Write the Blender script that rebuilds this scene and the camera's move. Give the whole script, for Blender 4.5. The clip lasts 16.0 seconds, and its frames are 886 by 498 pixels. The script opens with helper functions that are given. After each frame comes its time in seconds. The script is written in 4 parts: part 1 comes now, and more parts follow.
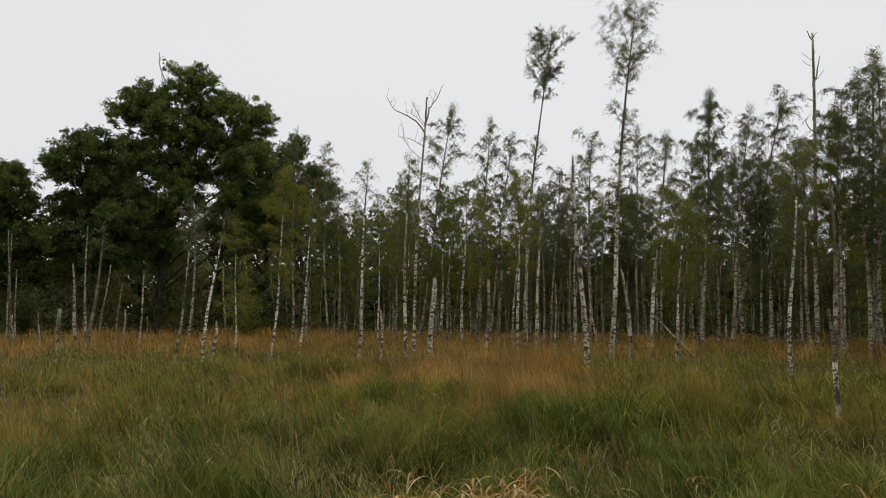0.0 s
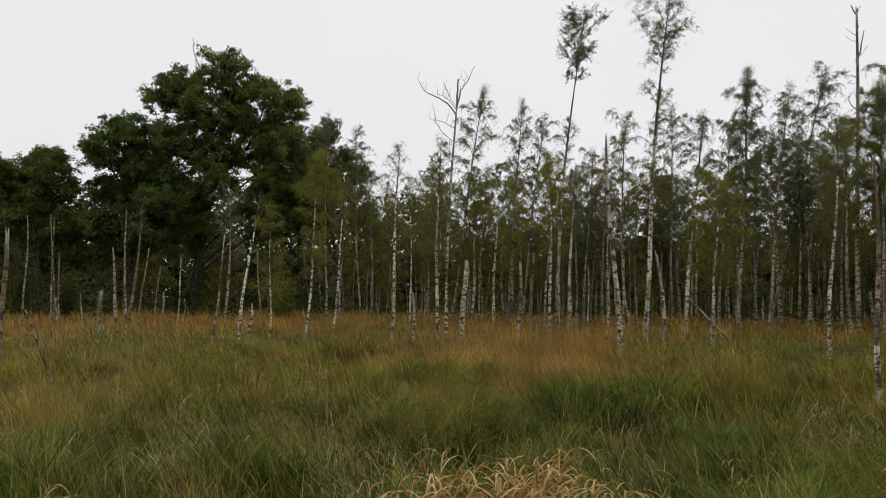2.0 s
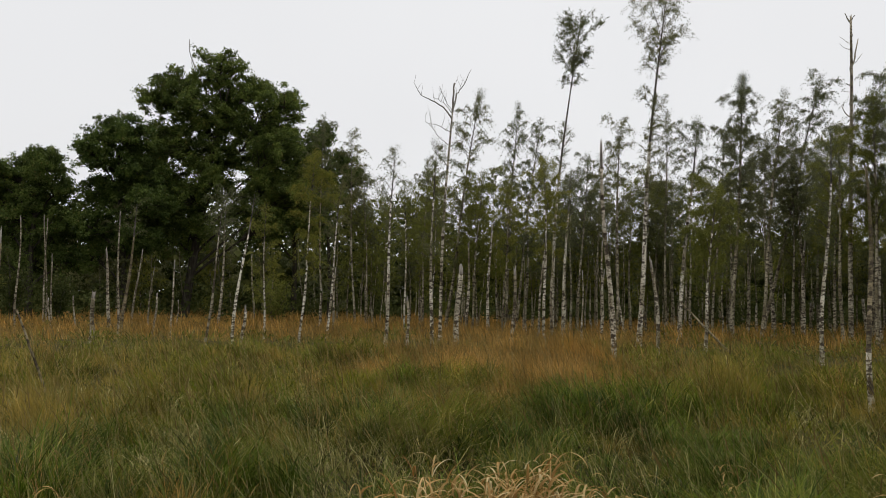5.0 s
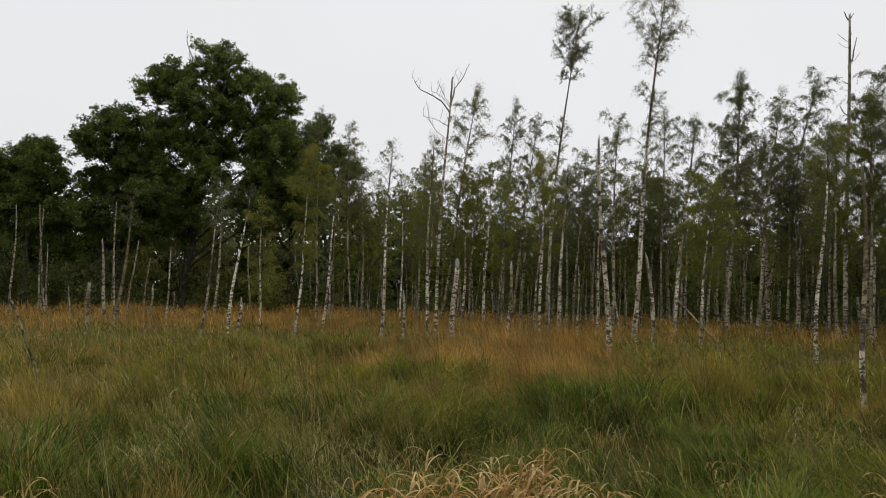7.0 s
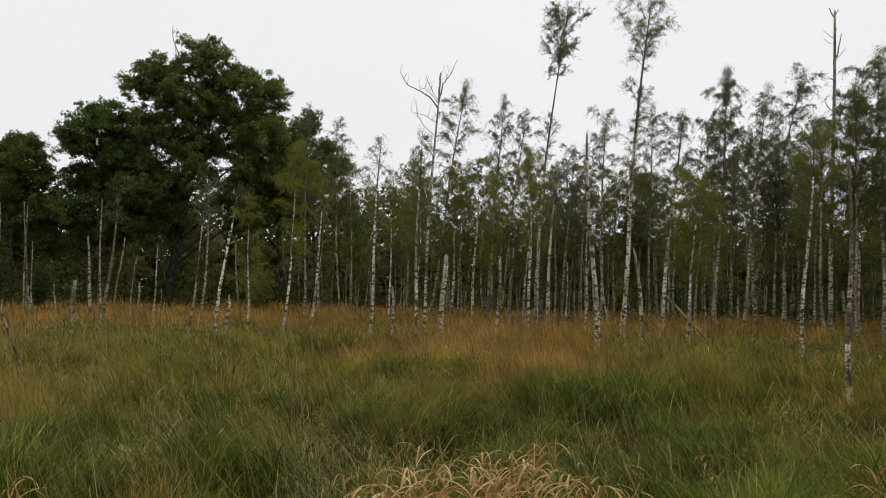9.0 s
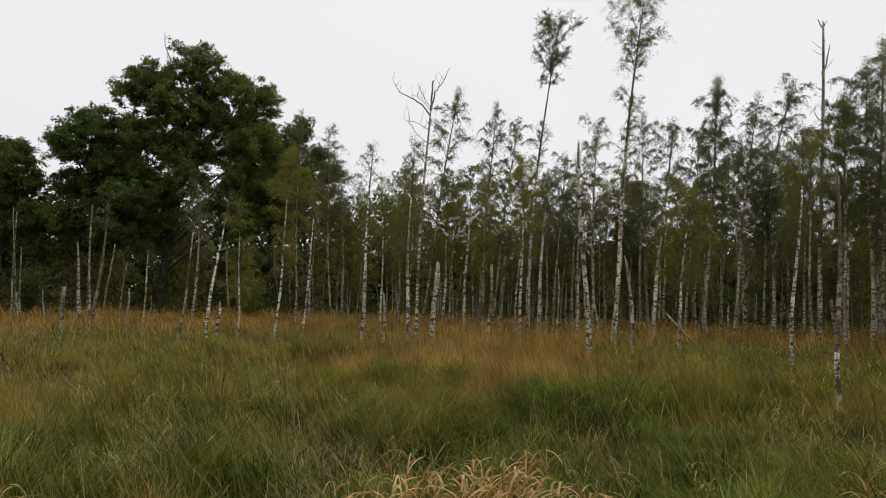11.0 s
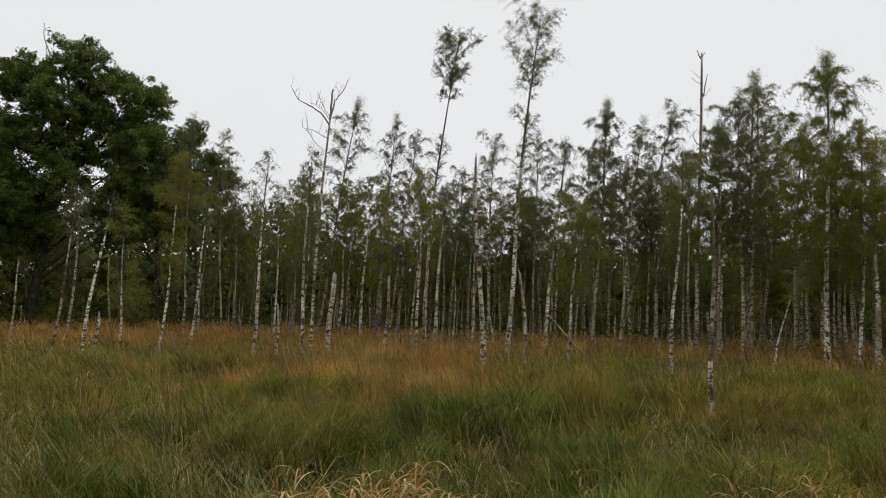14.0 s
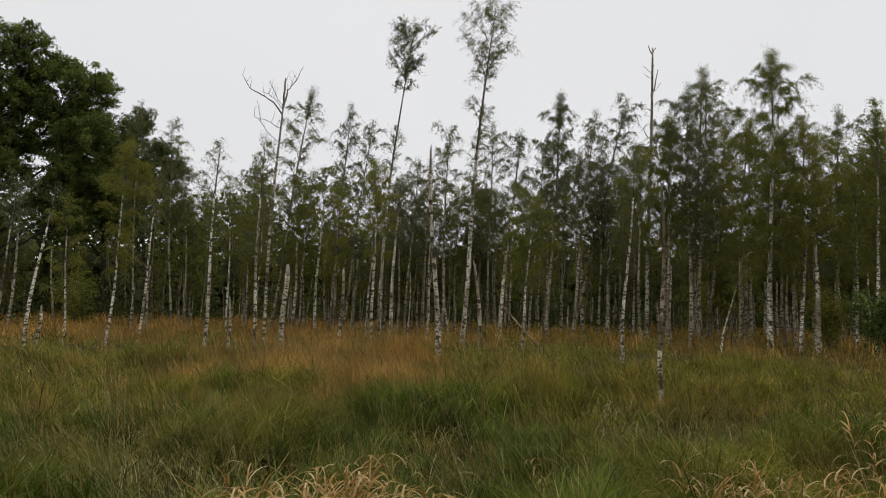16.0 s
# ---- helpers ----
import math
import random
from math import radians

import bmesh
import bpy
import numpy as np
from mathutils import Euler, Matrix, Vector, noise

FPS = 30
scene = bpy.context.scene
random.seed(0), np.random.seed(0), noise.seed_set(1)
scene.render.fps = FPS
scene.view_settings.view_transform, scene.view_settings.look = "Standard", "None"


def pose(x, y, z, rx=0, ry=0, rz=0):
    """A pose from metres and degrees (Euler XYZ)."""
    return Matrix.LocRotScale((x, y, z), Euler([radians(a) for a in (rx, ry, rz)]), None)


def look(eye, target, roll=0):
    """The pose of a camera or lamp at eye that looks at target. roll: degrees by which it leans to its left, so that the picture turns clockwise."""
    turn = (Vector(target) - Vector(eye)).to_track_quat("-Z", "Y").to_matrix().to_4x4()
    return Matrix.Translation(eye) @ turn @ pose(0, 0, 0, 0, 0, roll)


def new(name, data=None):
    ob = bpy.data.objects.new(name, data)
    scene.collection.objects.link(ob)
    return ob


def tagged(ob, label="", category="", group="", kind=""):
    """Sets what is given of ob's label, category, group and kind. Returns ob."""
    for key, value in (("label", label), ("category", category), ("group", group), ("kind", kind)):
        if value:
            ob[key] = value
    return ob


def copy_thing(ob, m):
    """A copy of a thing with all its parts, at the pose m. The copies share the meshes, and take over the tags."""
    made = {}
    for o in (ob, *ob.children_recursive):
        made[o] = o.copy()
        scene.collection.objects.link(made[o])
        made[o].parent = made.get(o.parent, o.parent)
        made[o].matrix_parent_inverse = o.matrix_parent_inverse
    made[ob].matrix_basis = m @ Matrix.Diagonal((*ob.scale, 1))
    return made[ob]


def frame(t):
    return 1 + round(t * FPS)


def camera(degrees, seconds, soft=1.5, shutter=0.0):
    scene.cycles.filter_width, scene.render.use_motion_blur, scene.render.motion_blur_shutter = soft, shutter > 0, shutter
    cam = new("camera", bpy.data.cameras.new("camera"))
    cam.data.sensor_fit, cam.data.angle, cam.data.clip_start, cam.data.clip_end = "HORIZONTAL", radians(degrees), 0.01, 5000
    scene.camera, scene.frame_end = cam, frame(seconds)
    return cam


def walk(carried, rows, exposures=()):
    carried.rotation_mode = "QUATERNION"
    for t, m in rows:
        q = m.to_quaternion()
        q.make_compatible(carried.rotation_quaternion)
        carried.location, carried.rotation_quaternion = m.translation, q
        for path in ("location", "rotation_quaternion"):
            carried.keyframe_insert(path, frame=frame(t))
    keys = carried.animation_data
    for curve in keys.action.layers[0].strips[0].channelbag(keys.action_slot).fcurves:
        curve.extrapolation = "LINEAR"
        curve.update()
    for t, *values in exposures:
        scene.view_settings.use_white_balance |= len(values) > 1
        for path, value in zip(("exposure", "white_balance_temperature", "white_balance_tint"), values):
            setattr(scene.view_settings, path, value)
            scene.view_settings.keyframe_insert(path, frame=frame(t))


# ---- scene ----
# ---------------------------------------------------------------- camera and walk
cam = camera(65.04, 16.0, soft=0.95)
PATH = [
    (0, 0.000, -0.000, 1.600, -0.00, 5.60, 0.40),
    (0.5, 0.005, -0.012, 1.584, 1.22, 5.00, 0.49),
    (1, -0.004, -0.025, 1.585, 2.67, 4.04, 0.31),
    (1.5, -0.008, -0.006, 1.580, 2.79, 3.76, 0.16),
    (2, -0.011, -0.007, 1.590, 2.59, 4.17, 0.46),
    (2.5, 0.005, -0.003, 1.593, 2.28, 4.14, 0.82),
    (3, -0.007, 0.001, 1.593, 1.93, 4.37, 0.92),
    (3.5, -0.006, -0.001, 1.592, 2.21, 4.29, 0.94),
    (4, -0.005, 0.001, 1.589, 2.13, 4.44, 0.72),
    (6.5, 0.006, -0.009, 1.588, 2.10, 4.48, 1.44),
    (7, 0.005, -0.005, 1.595, 1.89, 3.99, 1.48),
    (7.5, -0.013, 0.006, 1.590, 1.64, 4.11, 1.48),
    (8, -0.011, 0.011, 1.583, 1.70, 3.69, 1.38),
    (8.5, -0.008, 0.013, 1.587, 1.10, 3.78, 1.10),
    (9, -0.003, 0.008, 1.590, 0.94, 3.70, 1.20),
    (11.5, -0.007, 0.004, 1.586, 0.18, 4.40, 1.33),
    (12, -0.013, 0.005, 1.587, 0.25, 4.28, 1.22),
    (12.5, -0.017, 0.006, 1.585, 0.49, 4.27, 1.27),
    (13, -0.010, 0.006, 1.586, 0.60, 4.42, 1.22),
    (13.5, 0.013, 0.003, 1.592, -2.18, 4.83, 1.44),
    (14, 0.026, 0.020, 1.584, -8.09, 5.48, 1.52),
    (14.5, 0.035, 0.034, 1.587, -11.34, 5.52, 1.25),
    (15, 0.039, 0.050, 1.587, -12.15, 5.39, 1.08),
    (15.5, 0.032, 0.044, 1.583, -12.11, 5.17, 1.07),
    (16, 0.030, 0.036, 1.584, -11.82, 4.89, 1.18),
]


def stand(x, y, z, yaw, pitch, roll):
    return pose(x, y, z, 90 + pitch, 0, yaw) @ pose(0, 0, 0, 0, 0, roll)


walk(cam, [(row[0], stand(*row[1:])) for row in PATH], [(0.0, -0.04), (2.0, 0.03), (4.0, 0.02), (7.0, 0.02), (9.0, 0.09), (12.5, 0.04), (14.0, 0.0), (16.0, -0.06)])

# ---------------------------------------------------------------- overcast sky and weak sun
world = bpy.data.worlds.new("overcast_sky")
scene.world = world
world.use_nodes = True
wn, wl = world.node_tree.nodes, world.node_tree.links
wn.clear()
sky = wn.new("ShaderNodeTexSky")
sky.sky_type = "NISHITA"
sky.sun_disc = False
sky.sun_elevation = radians(80)
sky.sun_rotation = radians(37)
sky.air_density, sky.dust_density = 1.5, 4.0
sky_low = wn.new("ShaderNodeVectorMath")
sky_low.operation = "SCALE"
sky_low.inputs["Scale"].default_value = 0.08
cloud = wn.new("ShaderNodeTexNoise")
cloud.inputs["Scale"].default_value = 1.6
cloud.inputs["Detail"].default_value = 3
cloud_ramp = wn.new("ShaderNodeValToRGB")
cloud_ramp.color_ramp.elements[0].position, cloud_ramp.color_ramp.elements[1].position = 0.3, 0.75
cloud_ramp.color_ramp.elements[0].color = (0.81, 0.81, 0.825, 1)
cloud_ramp.color_ramp.elements[1].color = (0.87, 0.87, 0.88, 1)
mix = wn.new("ShaderNodeMix")
mix.data_type = "RGBA"
mix.inputs["Factor"].default_value = 0.94
background, out = wn.new("ShaderNodeBackground"), wn.new("ShaderNodeOutputWorld")
background.inputs["Strength"].default_value = 1.0
wl.new(sky.outputs["Color"], sky_low.inputs[0])
wl.new(sky_low.outputs["Vector"], mix.inputs["A"])
wl.new(cloud.outputs["Fac"], cloud_ramp.inputs["Fac"])
wl.new(cloud_ramp.outputs["Color"], mix.inputs["B"])
wl.new(mix.outputs["Result"], background.inputs["Color"])
wl.new(background.outputs["Background"], out.inputs["Surface"])

sun = new("sun", bpy.data.lights.new("sun", "SUN"))
sun.data.energy, sun.data.angle, sun.data.color = 1.3, radians(45), (1.0, 0.97, 0.93)
sun.matrix_world = look((6, 8, 60), (0, 0, 0))

# ---------------------------------------------------------------- materials


def ramp(nodes, stops):
    r = nodes.new("ShaderNodeValToRGB")
    els = r.color_ramp.elements
    els[0].position, els[0].color = stops[0][0], (*stops[0][1], 1)
    els[1].position, els[1].color = stops[-1][0], (*stops[-1][1], 1)
    for p, c in stops[1:-1]:
        e = els.new(p)
        e.color = (*c, 1)
    return r


def noise_node(nt, scale, detail=3.0, stretch=None, per_object=False, rough=0.55):
    n = nt.nodes.new("ShaderNodeTexNoise")
    n.inputs["Scale"].default_value, n.inputs["Detail"].default_value, n.inputs["Roughness"].default_value = scale, detail, rough
    tc = nt.nodes.new("ShaderNodeTexCoord")
    m = nt.nodes.new("ShaderNodeMapping")
    m.inputs["Scale"].default_value = stretch or (1, 1, 1)
    nt.links.new(tc.outputs["Object"], m.inputs["Vector"])
    if per_object:
        info = nt.nodes.new("ShaderNodeObjectInfo")
        k = nt.nodes.new("ShaderNodeMath")
        k.operation = "MULTIPLY"
        k.inputs[1].default_value = 57.0
        nt.links.new(info.outputs["Random"], k.inputs[0])
        nt.links.new(k.outputs[0], m.inputs["Location"])
    nt.links.new(m.outputs["Vector"], n.inputs["Vector"])
    return n


def mixed(nt, fac, a, b, mode="MIX"):
    """A colour mix; fac, a, b are sockets or values."""
    m = nt.nodes.new("ShaderNodeMix")
    m.data_type, m.blend_type = "RGBA", mode
    for name, v in (("Factor", fac), ("A", a), ("B", b)):
        if isinstance(v, bpy.types.NodeSocket):
            nt.links.new(v, m.inputs[name])
        elif name == "Factor":
            m.inputs[name].default_value = v
        else:
            m.inputs[name].default_value = (*v, 1)
    return m.outputs["Result"]


def blank(name):
    mat = bpy.data.materials.new(name)
    mat.use_nodes = True
    mat.node_tree.nodes.clear()
    return mat, mat.node_tree


def leafy(name, stops, clear=0.35, gloss=0.008, rough=0.45, patch=None, patch_scale=0.35, mottle=0.0, tuft=None):
    """A thin leaf or blade: colour varies from piece to piece and, with patch, in drifts over the ground."""
    mat, nt = blank(name)
    geo = nt.nodes.new("ShaderNodeNewGeometry")
    r = ramp(nt.nodes, stops)
    nt.links.new(geo.outputs["Random Per Island"], r.inputs["Fac"])
    col = r.outputs["Color"]
    if patch:
        n = noise_node(nt, patch_scale, 3)
        lift = ramp(nt.nodes, [(0.42, (0, 0, 0)), (0.66, (1, 1, 1))])
        nt.links.new(n.outputs["Fac"], lift.inputs["Fac"])
        half = nt.nodes.new("ShaderNodeMath")
        half.operation = "MULTIPLY"
        half.inputs[1].default_value = 0.75
        nt.links.new(lift.outputs["Color"], half.inputs[0])
        col = mixed(nt, half.outputs[0], col, patch)
    if tuft:
        n = noise_node(nt, 3.4, 2)
        pick = ramp(nt.nodes, [(0.50, (0, 0, 0)), (0.66, (0.8, 0.8, 0.8))])
        nt.links.new(n.outputs["Fac"], pick.inputs["Fac"])
        col = mixed(nt, pick.outputs["Color"], col, tuft)
    if mottle:
        n = noise_node(nt, mottle, 2)
        spread = ramp(nt.nodes, [(0.36, (0.48, 0.50, 0.40)), (0.5, (0.98, 1, 0.95)), (0.66, (1.55, 1.48, 1.3))])
        nt.links.new(n.outputs["Fac"], spread.inputs["Fac"])
        col = mixed(nt, 1.0, col, spread.outputs["Color"], "MULTIPLY")
    info = nt.nodes.new("ShaderNodeObjectInfo")
    tone = ramp(nt.nodes, [(0.0, (0.82, 0.86, 0.82)), (0.5, (1, 1, 1)), (1.0, (1.14, 1.08, 0.92))])
    nt.links.new(info.outputs["Random"], tone.inputs["Fac"])
    col = mixed(nt, 1.0, col, tone.outputs["Color"], "MULTIPLY")
    dif, tra, glo = (nt.nodes.new("ShaderNodeBsdf" + k) for k in ("Diffuse", "Translucent", "Glossy"))
    glo.inputs["Roughness"].default_value = rough
    for s in (dif, tra):
        nt.links.new(col, s.inputs["Color"])
    a, b, o = nt.nodes.new("ShaderNodeMixShader"), nt.nodes.new("ShaderNodeMixShader"), nt.nodes.new("ShaderNodeOutputMaterial")
    a.inputs["Fac"].default_value, b.inputs["Fac"].default_value = clear, gloss
    nt.links.new(dif.outputs[0], a.inputs[1])
    nt.links.new(tra.outputs[0], a.inputs[2])
    nt.links.new(a.outputs[0], b.inputs[1])
    nt.links.new(glo.outputs[0], b.inputs[2])
    nt.links.new(b.outputs[0], o.inputs["Surface"])
    return mat


def solid(name, col_of, rough=0.85, bump=None, bump_depth=0.01):
    mat, nt = blank(name)
    bsdf, o = nt.nodes.new("ShaderNodeBsdfPrincipled"), nt.nodes.new("ShaderNodeOutputMaterial")
    bsdf.inputs["Roughness"].default_value = rough
    bsdf.inputs["Specular IOR Level"].default_value = 0.06
    nt.links.new(col_of(nt), bsdf.inputs["Base Color"])
    if bump:
        b = nt.nodes.new("ShaderNodeBump")
        b.inputs["Distance"].default_value = bump_depth
        nt.links.new(bump(nt).outputs["Fac"], b.inputs["Height"])
        nt.links.new(b.outputs["Normal"], bsdf.inputs["Normal"])
    nt.links.new(bsdf.outputs[0], o.inputs["Surface"])
    return mat


def birch_bark_colour(pale, grime):
    def make(nt):
        fine = noise_node(nt, 1.0, 4, (8, 8, 20), True, 0.62)
        marks = ramp(nt.nodes, [(0.42, (1, 1, 1)), (0.49, (0, 0, 0))])
        nt.links.new(fine.outputs["Fac"], marks.inputs["Fac"])
        big = noise_node(nt, 1.0, 3, (5, 5, 9), True, 0.62)
        scars = ramp(nt.nodes, [(0.52, (0, 0, 0)), (0.58, (1, 1, 1))])
        nt.links.new(big.outputs["Fac"], scars.inputs["Fac"])
        algae = noise_node(nt, 1.0, 3, (2.5, 2.5, 0.9), True)
        green = ramp(nt.nodes, [(0.40, (0, 0, 0)), (0.64, (0.85, 0.85, 0.85))])
        nt.links.new(algae.outputs["Fac"], green.inputs["Fac"])
        col = mixed(nt, green.outputs["Color"], pale, grime)
        col = mixed(nt, marks.outputs["Color"], col, (0.13, 0.105, 0.070))
        return mixed(nt, scars.outputs["Color"], col, (0.07, 0.056, 0.040))
    return make


M_BIRCH = solid("birch_bark", birch_bark_colour((0.78, 0.725, 0.59), (0.24, 0.205, 0.12)), 0.75, lambda nt: noise_node(nt, 1.0, 3, (12, 12, 50), True), 0.012)
M_DEAD_BIRCH = solid("weathered_birch_bark", birch_bark_colour((0.60, 0.54, 0.42), (0.18, 0.15, 0.085)), 0.85, lambda nt: noise_node(nt, 1.0, 3, (12, 12, 30), True), 0.02)
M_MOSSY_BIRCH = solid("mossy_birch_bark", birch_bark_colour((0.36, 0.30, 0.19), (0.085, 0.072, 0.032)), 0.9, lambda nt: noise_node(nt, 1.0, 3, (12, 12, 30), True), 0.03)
# Darker copy of the birch bark: the shade is put into its colour.
M_SHADED_BIRCH = solid("shaded_grey_birch_bark", birch_bark_colour((0.42, 0.375, 0.28), (0.125, 0.105, 0.058)), 0.88, lambda nt: noise_node(nt, 1.0, 3, (12, 12, 30), True), 0.02)
# For young birches, and for trunks whose wood shade is put into the bark.
M_YOUNG_SHADED_BIRCH = solid("young_and_shaded_birch_bark", birch_bark_colour((0.46, 0.41, 0.29), (0.145, 0.122, 0.066)), 0.85)


def brown_bark(nt):
    n = noise_node(nt, 1.0, 5, (7, 7, 1.6), True)
    r = ramp(nt.nodes, [(0.3, (0.022, 0.019, 0.014)), (0.55, (0.055, 0.047, 0.035)), (0.75, (0.095, 0.088, 0.062))])
    nt.links.new(n.outputs["Fac"], r.inputs["Fac"])
    return r.outputs["Color"]


def twig_bark(nt):
    n = noise_node(nt, 6.0, 3, None, True)
    r = ramp(nt.nodes, [(0.3, (0.045, 0.035, 0.03)), (0.7, (0.13, 0.11, 0.09))])
    nt.links.new(n.outputs["Fac"], r.inputs["Fac"])
    return r.outputs["Color"]


def upper_bark(nt):
    n = noise_node(nt, 1.0, 4, (9, 9, 4), True)
    r = ramp(nt.nodes, [(0.35, (0.045, 0.040, 0.035)), (0.55, (0.13, 0.115, 0.098)), (0.72, (0.30, 0.27, 0.23))])
    nt.links.new(n.outputs["Fac"], r.inputs["Fac"])
    return r.outputs["Color"]


def dead_wood(nt):
    n = noise_node(nt, 1.0, 4, (10, 10, 2.0), True)
    r = ramp(nt.nodes, [(0.3, (0.12, 0.10, 0.08)), (0.6, (0.27, 0.245, 0.21)), (0.8, (0.36, 0.33, 0.29))])
    nt.links.new(n.outputs["Fac"], r.inputs["Fac"])
    return r.outputs["Color"]


M_OAK_BARK = solid("oak_bark", brown_bark, 0.9, lambda nt: noise_node(nt, 1.0, 4, (9, 9, 2), True), 0.05)
M_TWIG = solid("twig_bark", twig_bark, 0.85)
# Naturally darker upper bark, darkened further in colour as if backlit by the sky.
M_UPPER_STEM = solid("dark_backlit_upper_birch_bark", lambda nt: upper_bark(nt), 0.85)
M_DEAD_WOOD = solid("bare_dead_wood", dead_wood, 0.9)
M_BIRCH_LEAF = leafy("birch_leaf_dull_green", [(0, (0.080, 0.090, 0.044)), (0.5, (0.138, 0.147, 0.068)), (0.9, (0.192, 0.195, 0.094)), (1, (0.20, 0.18, 0.085))], 0.5)
M_BIRCH_LEAF_OLIVE = leafy("birch_leaf_olive", [(0, (0.108, 0.120, 0.023)), (0.5, (0.178, 0.188, 0.038)), (0.88, (0.235, 0.232, 0.054)), (1, (0.25, 0.205, 0.052))], 0.5)
# Oak mottle: leaf variation, with clump highlights and dark gaps put into the colour.
M_OAK_LEAF = leafy("oak_leaf", [(0, (0.054, 0.082, 0.020)), (0.6, (0.102, 0.140, 0.032)), (0.95, (0.155, 0.190, 0.052)), (1, (0.16, 0.135, 0.040))], 0.4, 0.012, mottle=0.8)
# Leaf colour darkened to carry the shade inside the wood and below the oaks.
M_SHADE_LEAF = leafy("shade_darkened_leaf", [(0, (0.034, 0.044, 0.012)), (0.6, (0.060, 0.074, 0.020)), (1, (0.105, 0.110, 0.032))], 0.35)
M_GREEN = leafy("green_grass_blade", [(0, (0.040, 0.055, 0.006)), (0.3, (0.092, 0.115, 0.011)), (0.65, (0.152, 0.165, 0.020)), (0.84, (0.215, 0.185, 0.038)), (0.93, (0.32, 0.265, 0.075)), (1, (0.52, 0.44, 0.20))], 0.42, 0.008, 0.32, (0.112, 0.132, 0.013), mottle=1.7, tuft=(0.150, 0.142, 0.030))
M_FRESH = leafy("fresh_grass_blade", [(0, (0.032, 0.052, 0.006)), (0.4, (0.074, 0.110, 0.011)), (0.85, (0.122, 0.164, 0.022)), (1, (0.28, 0.27, 0.09))], 0.42, 0.010, 0.32, mottle=2.2)
M_STRAW = leafy("straw_grass_blade", [(0, (0.115, 0.102, 0.018)), (0.4, (0.200, 0.156, 0.030)), (0.75, (0.285, 0.198, 0.046)), (1, (0.42, 0.30, 0.12))], 0.35, 0.01, 0.45, (0.180, 0.150, 0.028), mottle=1.3)
M_RUSSET = leafy("russet_grass_blade", [(0, (0.20, 0.125, 0.032)), (0.4, (0.345, 0.200, 0.058)), (0.75, (0.45, 0.270, 0.090)), (1, (0.56, 0.38, 0.16))], 0.35, 0.01, 0.5, (0.26, 0.150, 0.036), mottle=0.9)
M_BLEACHED = leafy("bleached_grass_blade", [(0, (0.26, 0.135, 0.036)), (0.45, (0.46, 0.28, 0.10)), (0.8, (0.60, 0.43, 0.20)), (1, (0.72, 0.60, 0.36))], 0.3, 0.015, 0.5)
M_STALK = leafy("grass_stalk", [(0, (0.11, 0.095, 0.028)), (0.5, (0.21, 0.17, 0.06)), (1, (0.40, 0.32, 0.15))], 0.15, 0.01)
M_PALE = leafy("pale_dry_blade", [(0, (0.14, 0.145, 0.035)), (0.5, (0.27, 0.25, 0.08)), (1, (0.52, 0.47, 0.23))], 0.3, 0.01)
M_HEAD = leafy("grass_seed_head", [(0, (0.10, 0.075, 0.028)), (1, (0.22, 0.16, 0.06))], 0.15, 0.0)
M_WEED = leafy("withered_weed", [(0, (0.03, 0.032, 0.012)), (1, (0.085, 0.075, 0.03))], 0.15, 0.0)


def peat(nt):
    n = noise_node(nt, 0.6, 6)
    r = ramp(nt.nodes, [(0.3, (0.030, 0.026, 0.014)), (0.5, (0.060, 0.058, 0.022)), (0.7, (0.105, 0.075, 0.030))])
    nt.links.new(n.outputs["Fac"], r.inputs["Fac"])
    fine = noise_node(nt, 22, 4)
    f = ramp(nt.nodes, [(0.3, (0.55, 0.55, 0.55)), (0.7, (1.2, 1.2, 1.2))])
    nt.links.new(fine.outputs["Fac"], f.inputs["Fac"])
    return mixed(nt, 1.0, r.outputs["Color"], f.outputs["Color"], "MULTIPLY")


M_GROUND = solid("mossy_peat", peat, 0.95, lambda nt: noise_node(nt, 14, 5), 0.05)

# ---------------------------------------------------------------- mesh tools
rng = np.random.default_rng(11)


def lattice(x, y, scale, seed):
    """Smooth value noise, 0 to 1, on a plane."""
    x, y = np.asarray(x, float) / scale, np.asarray(y, float) / scale
    i, j = np.floor(x).astype(np.int64), np.floor(y).astype(np.int64)
    u, v = x - i, y - j
    u, v = u * u * (3 - 2 * u), v * v * (3 - 2 * v)

    def h(a, b):
        k = (a * 374761393 + b * 668265263 + seed * 974711) & 0x7FFFFFFF
        k = ((k ^ (k >> 13)) * 1274126177) & 0x7FFFFFFF
        return ((k ^ (k >> 16)) & 0xFFFF) / 65535.0

    return (h(i, j) * (1 - u) + h(i + 1, j) * u) * (1 - v) + (h(i, j + 1) * (1 - u) + h(i + 1, j + 1) * u) * v


def smooth(a, b, v):
    t = np.clip((v - a) / (b - a), 0, 1)
    return t * t * (3 - 2 * t)


def ground_z(x, y):
    return 0.16 * (lattice(x, y, 3.1, 1) - 0.5) + 0.10 * (lattice(x, y, 1.1, 2) - 0.5) + 0.12 * (lattice(x, y, 14, 3) - 0.5)


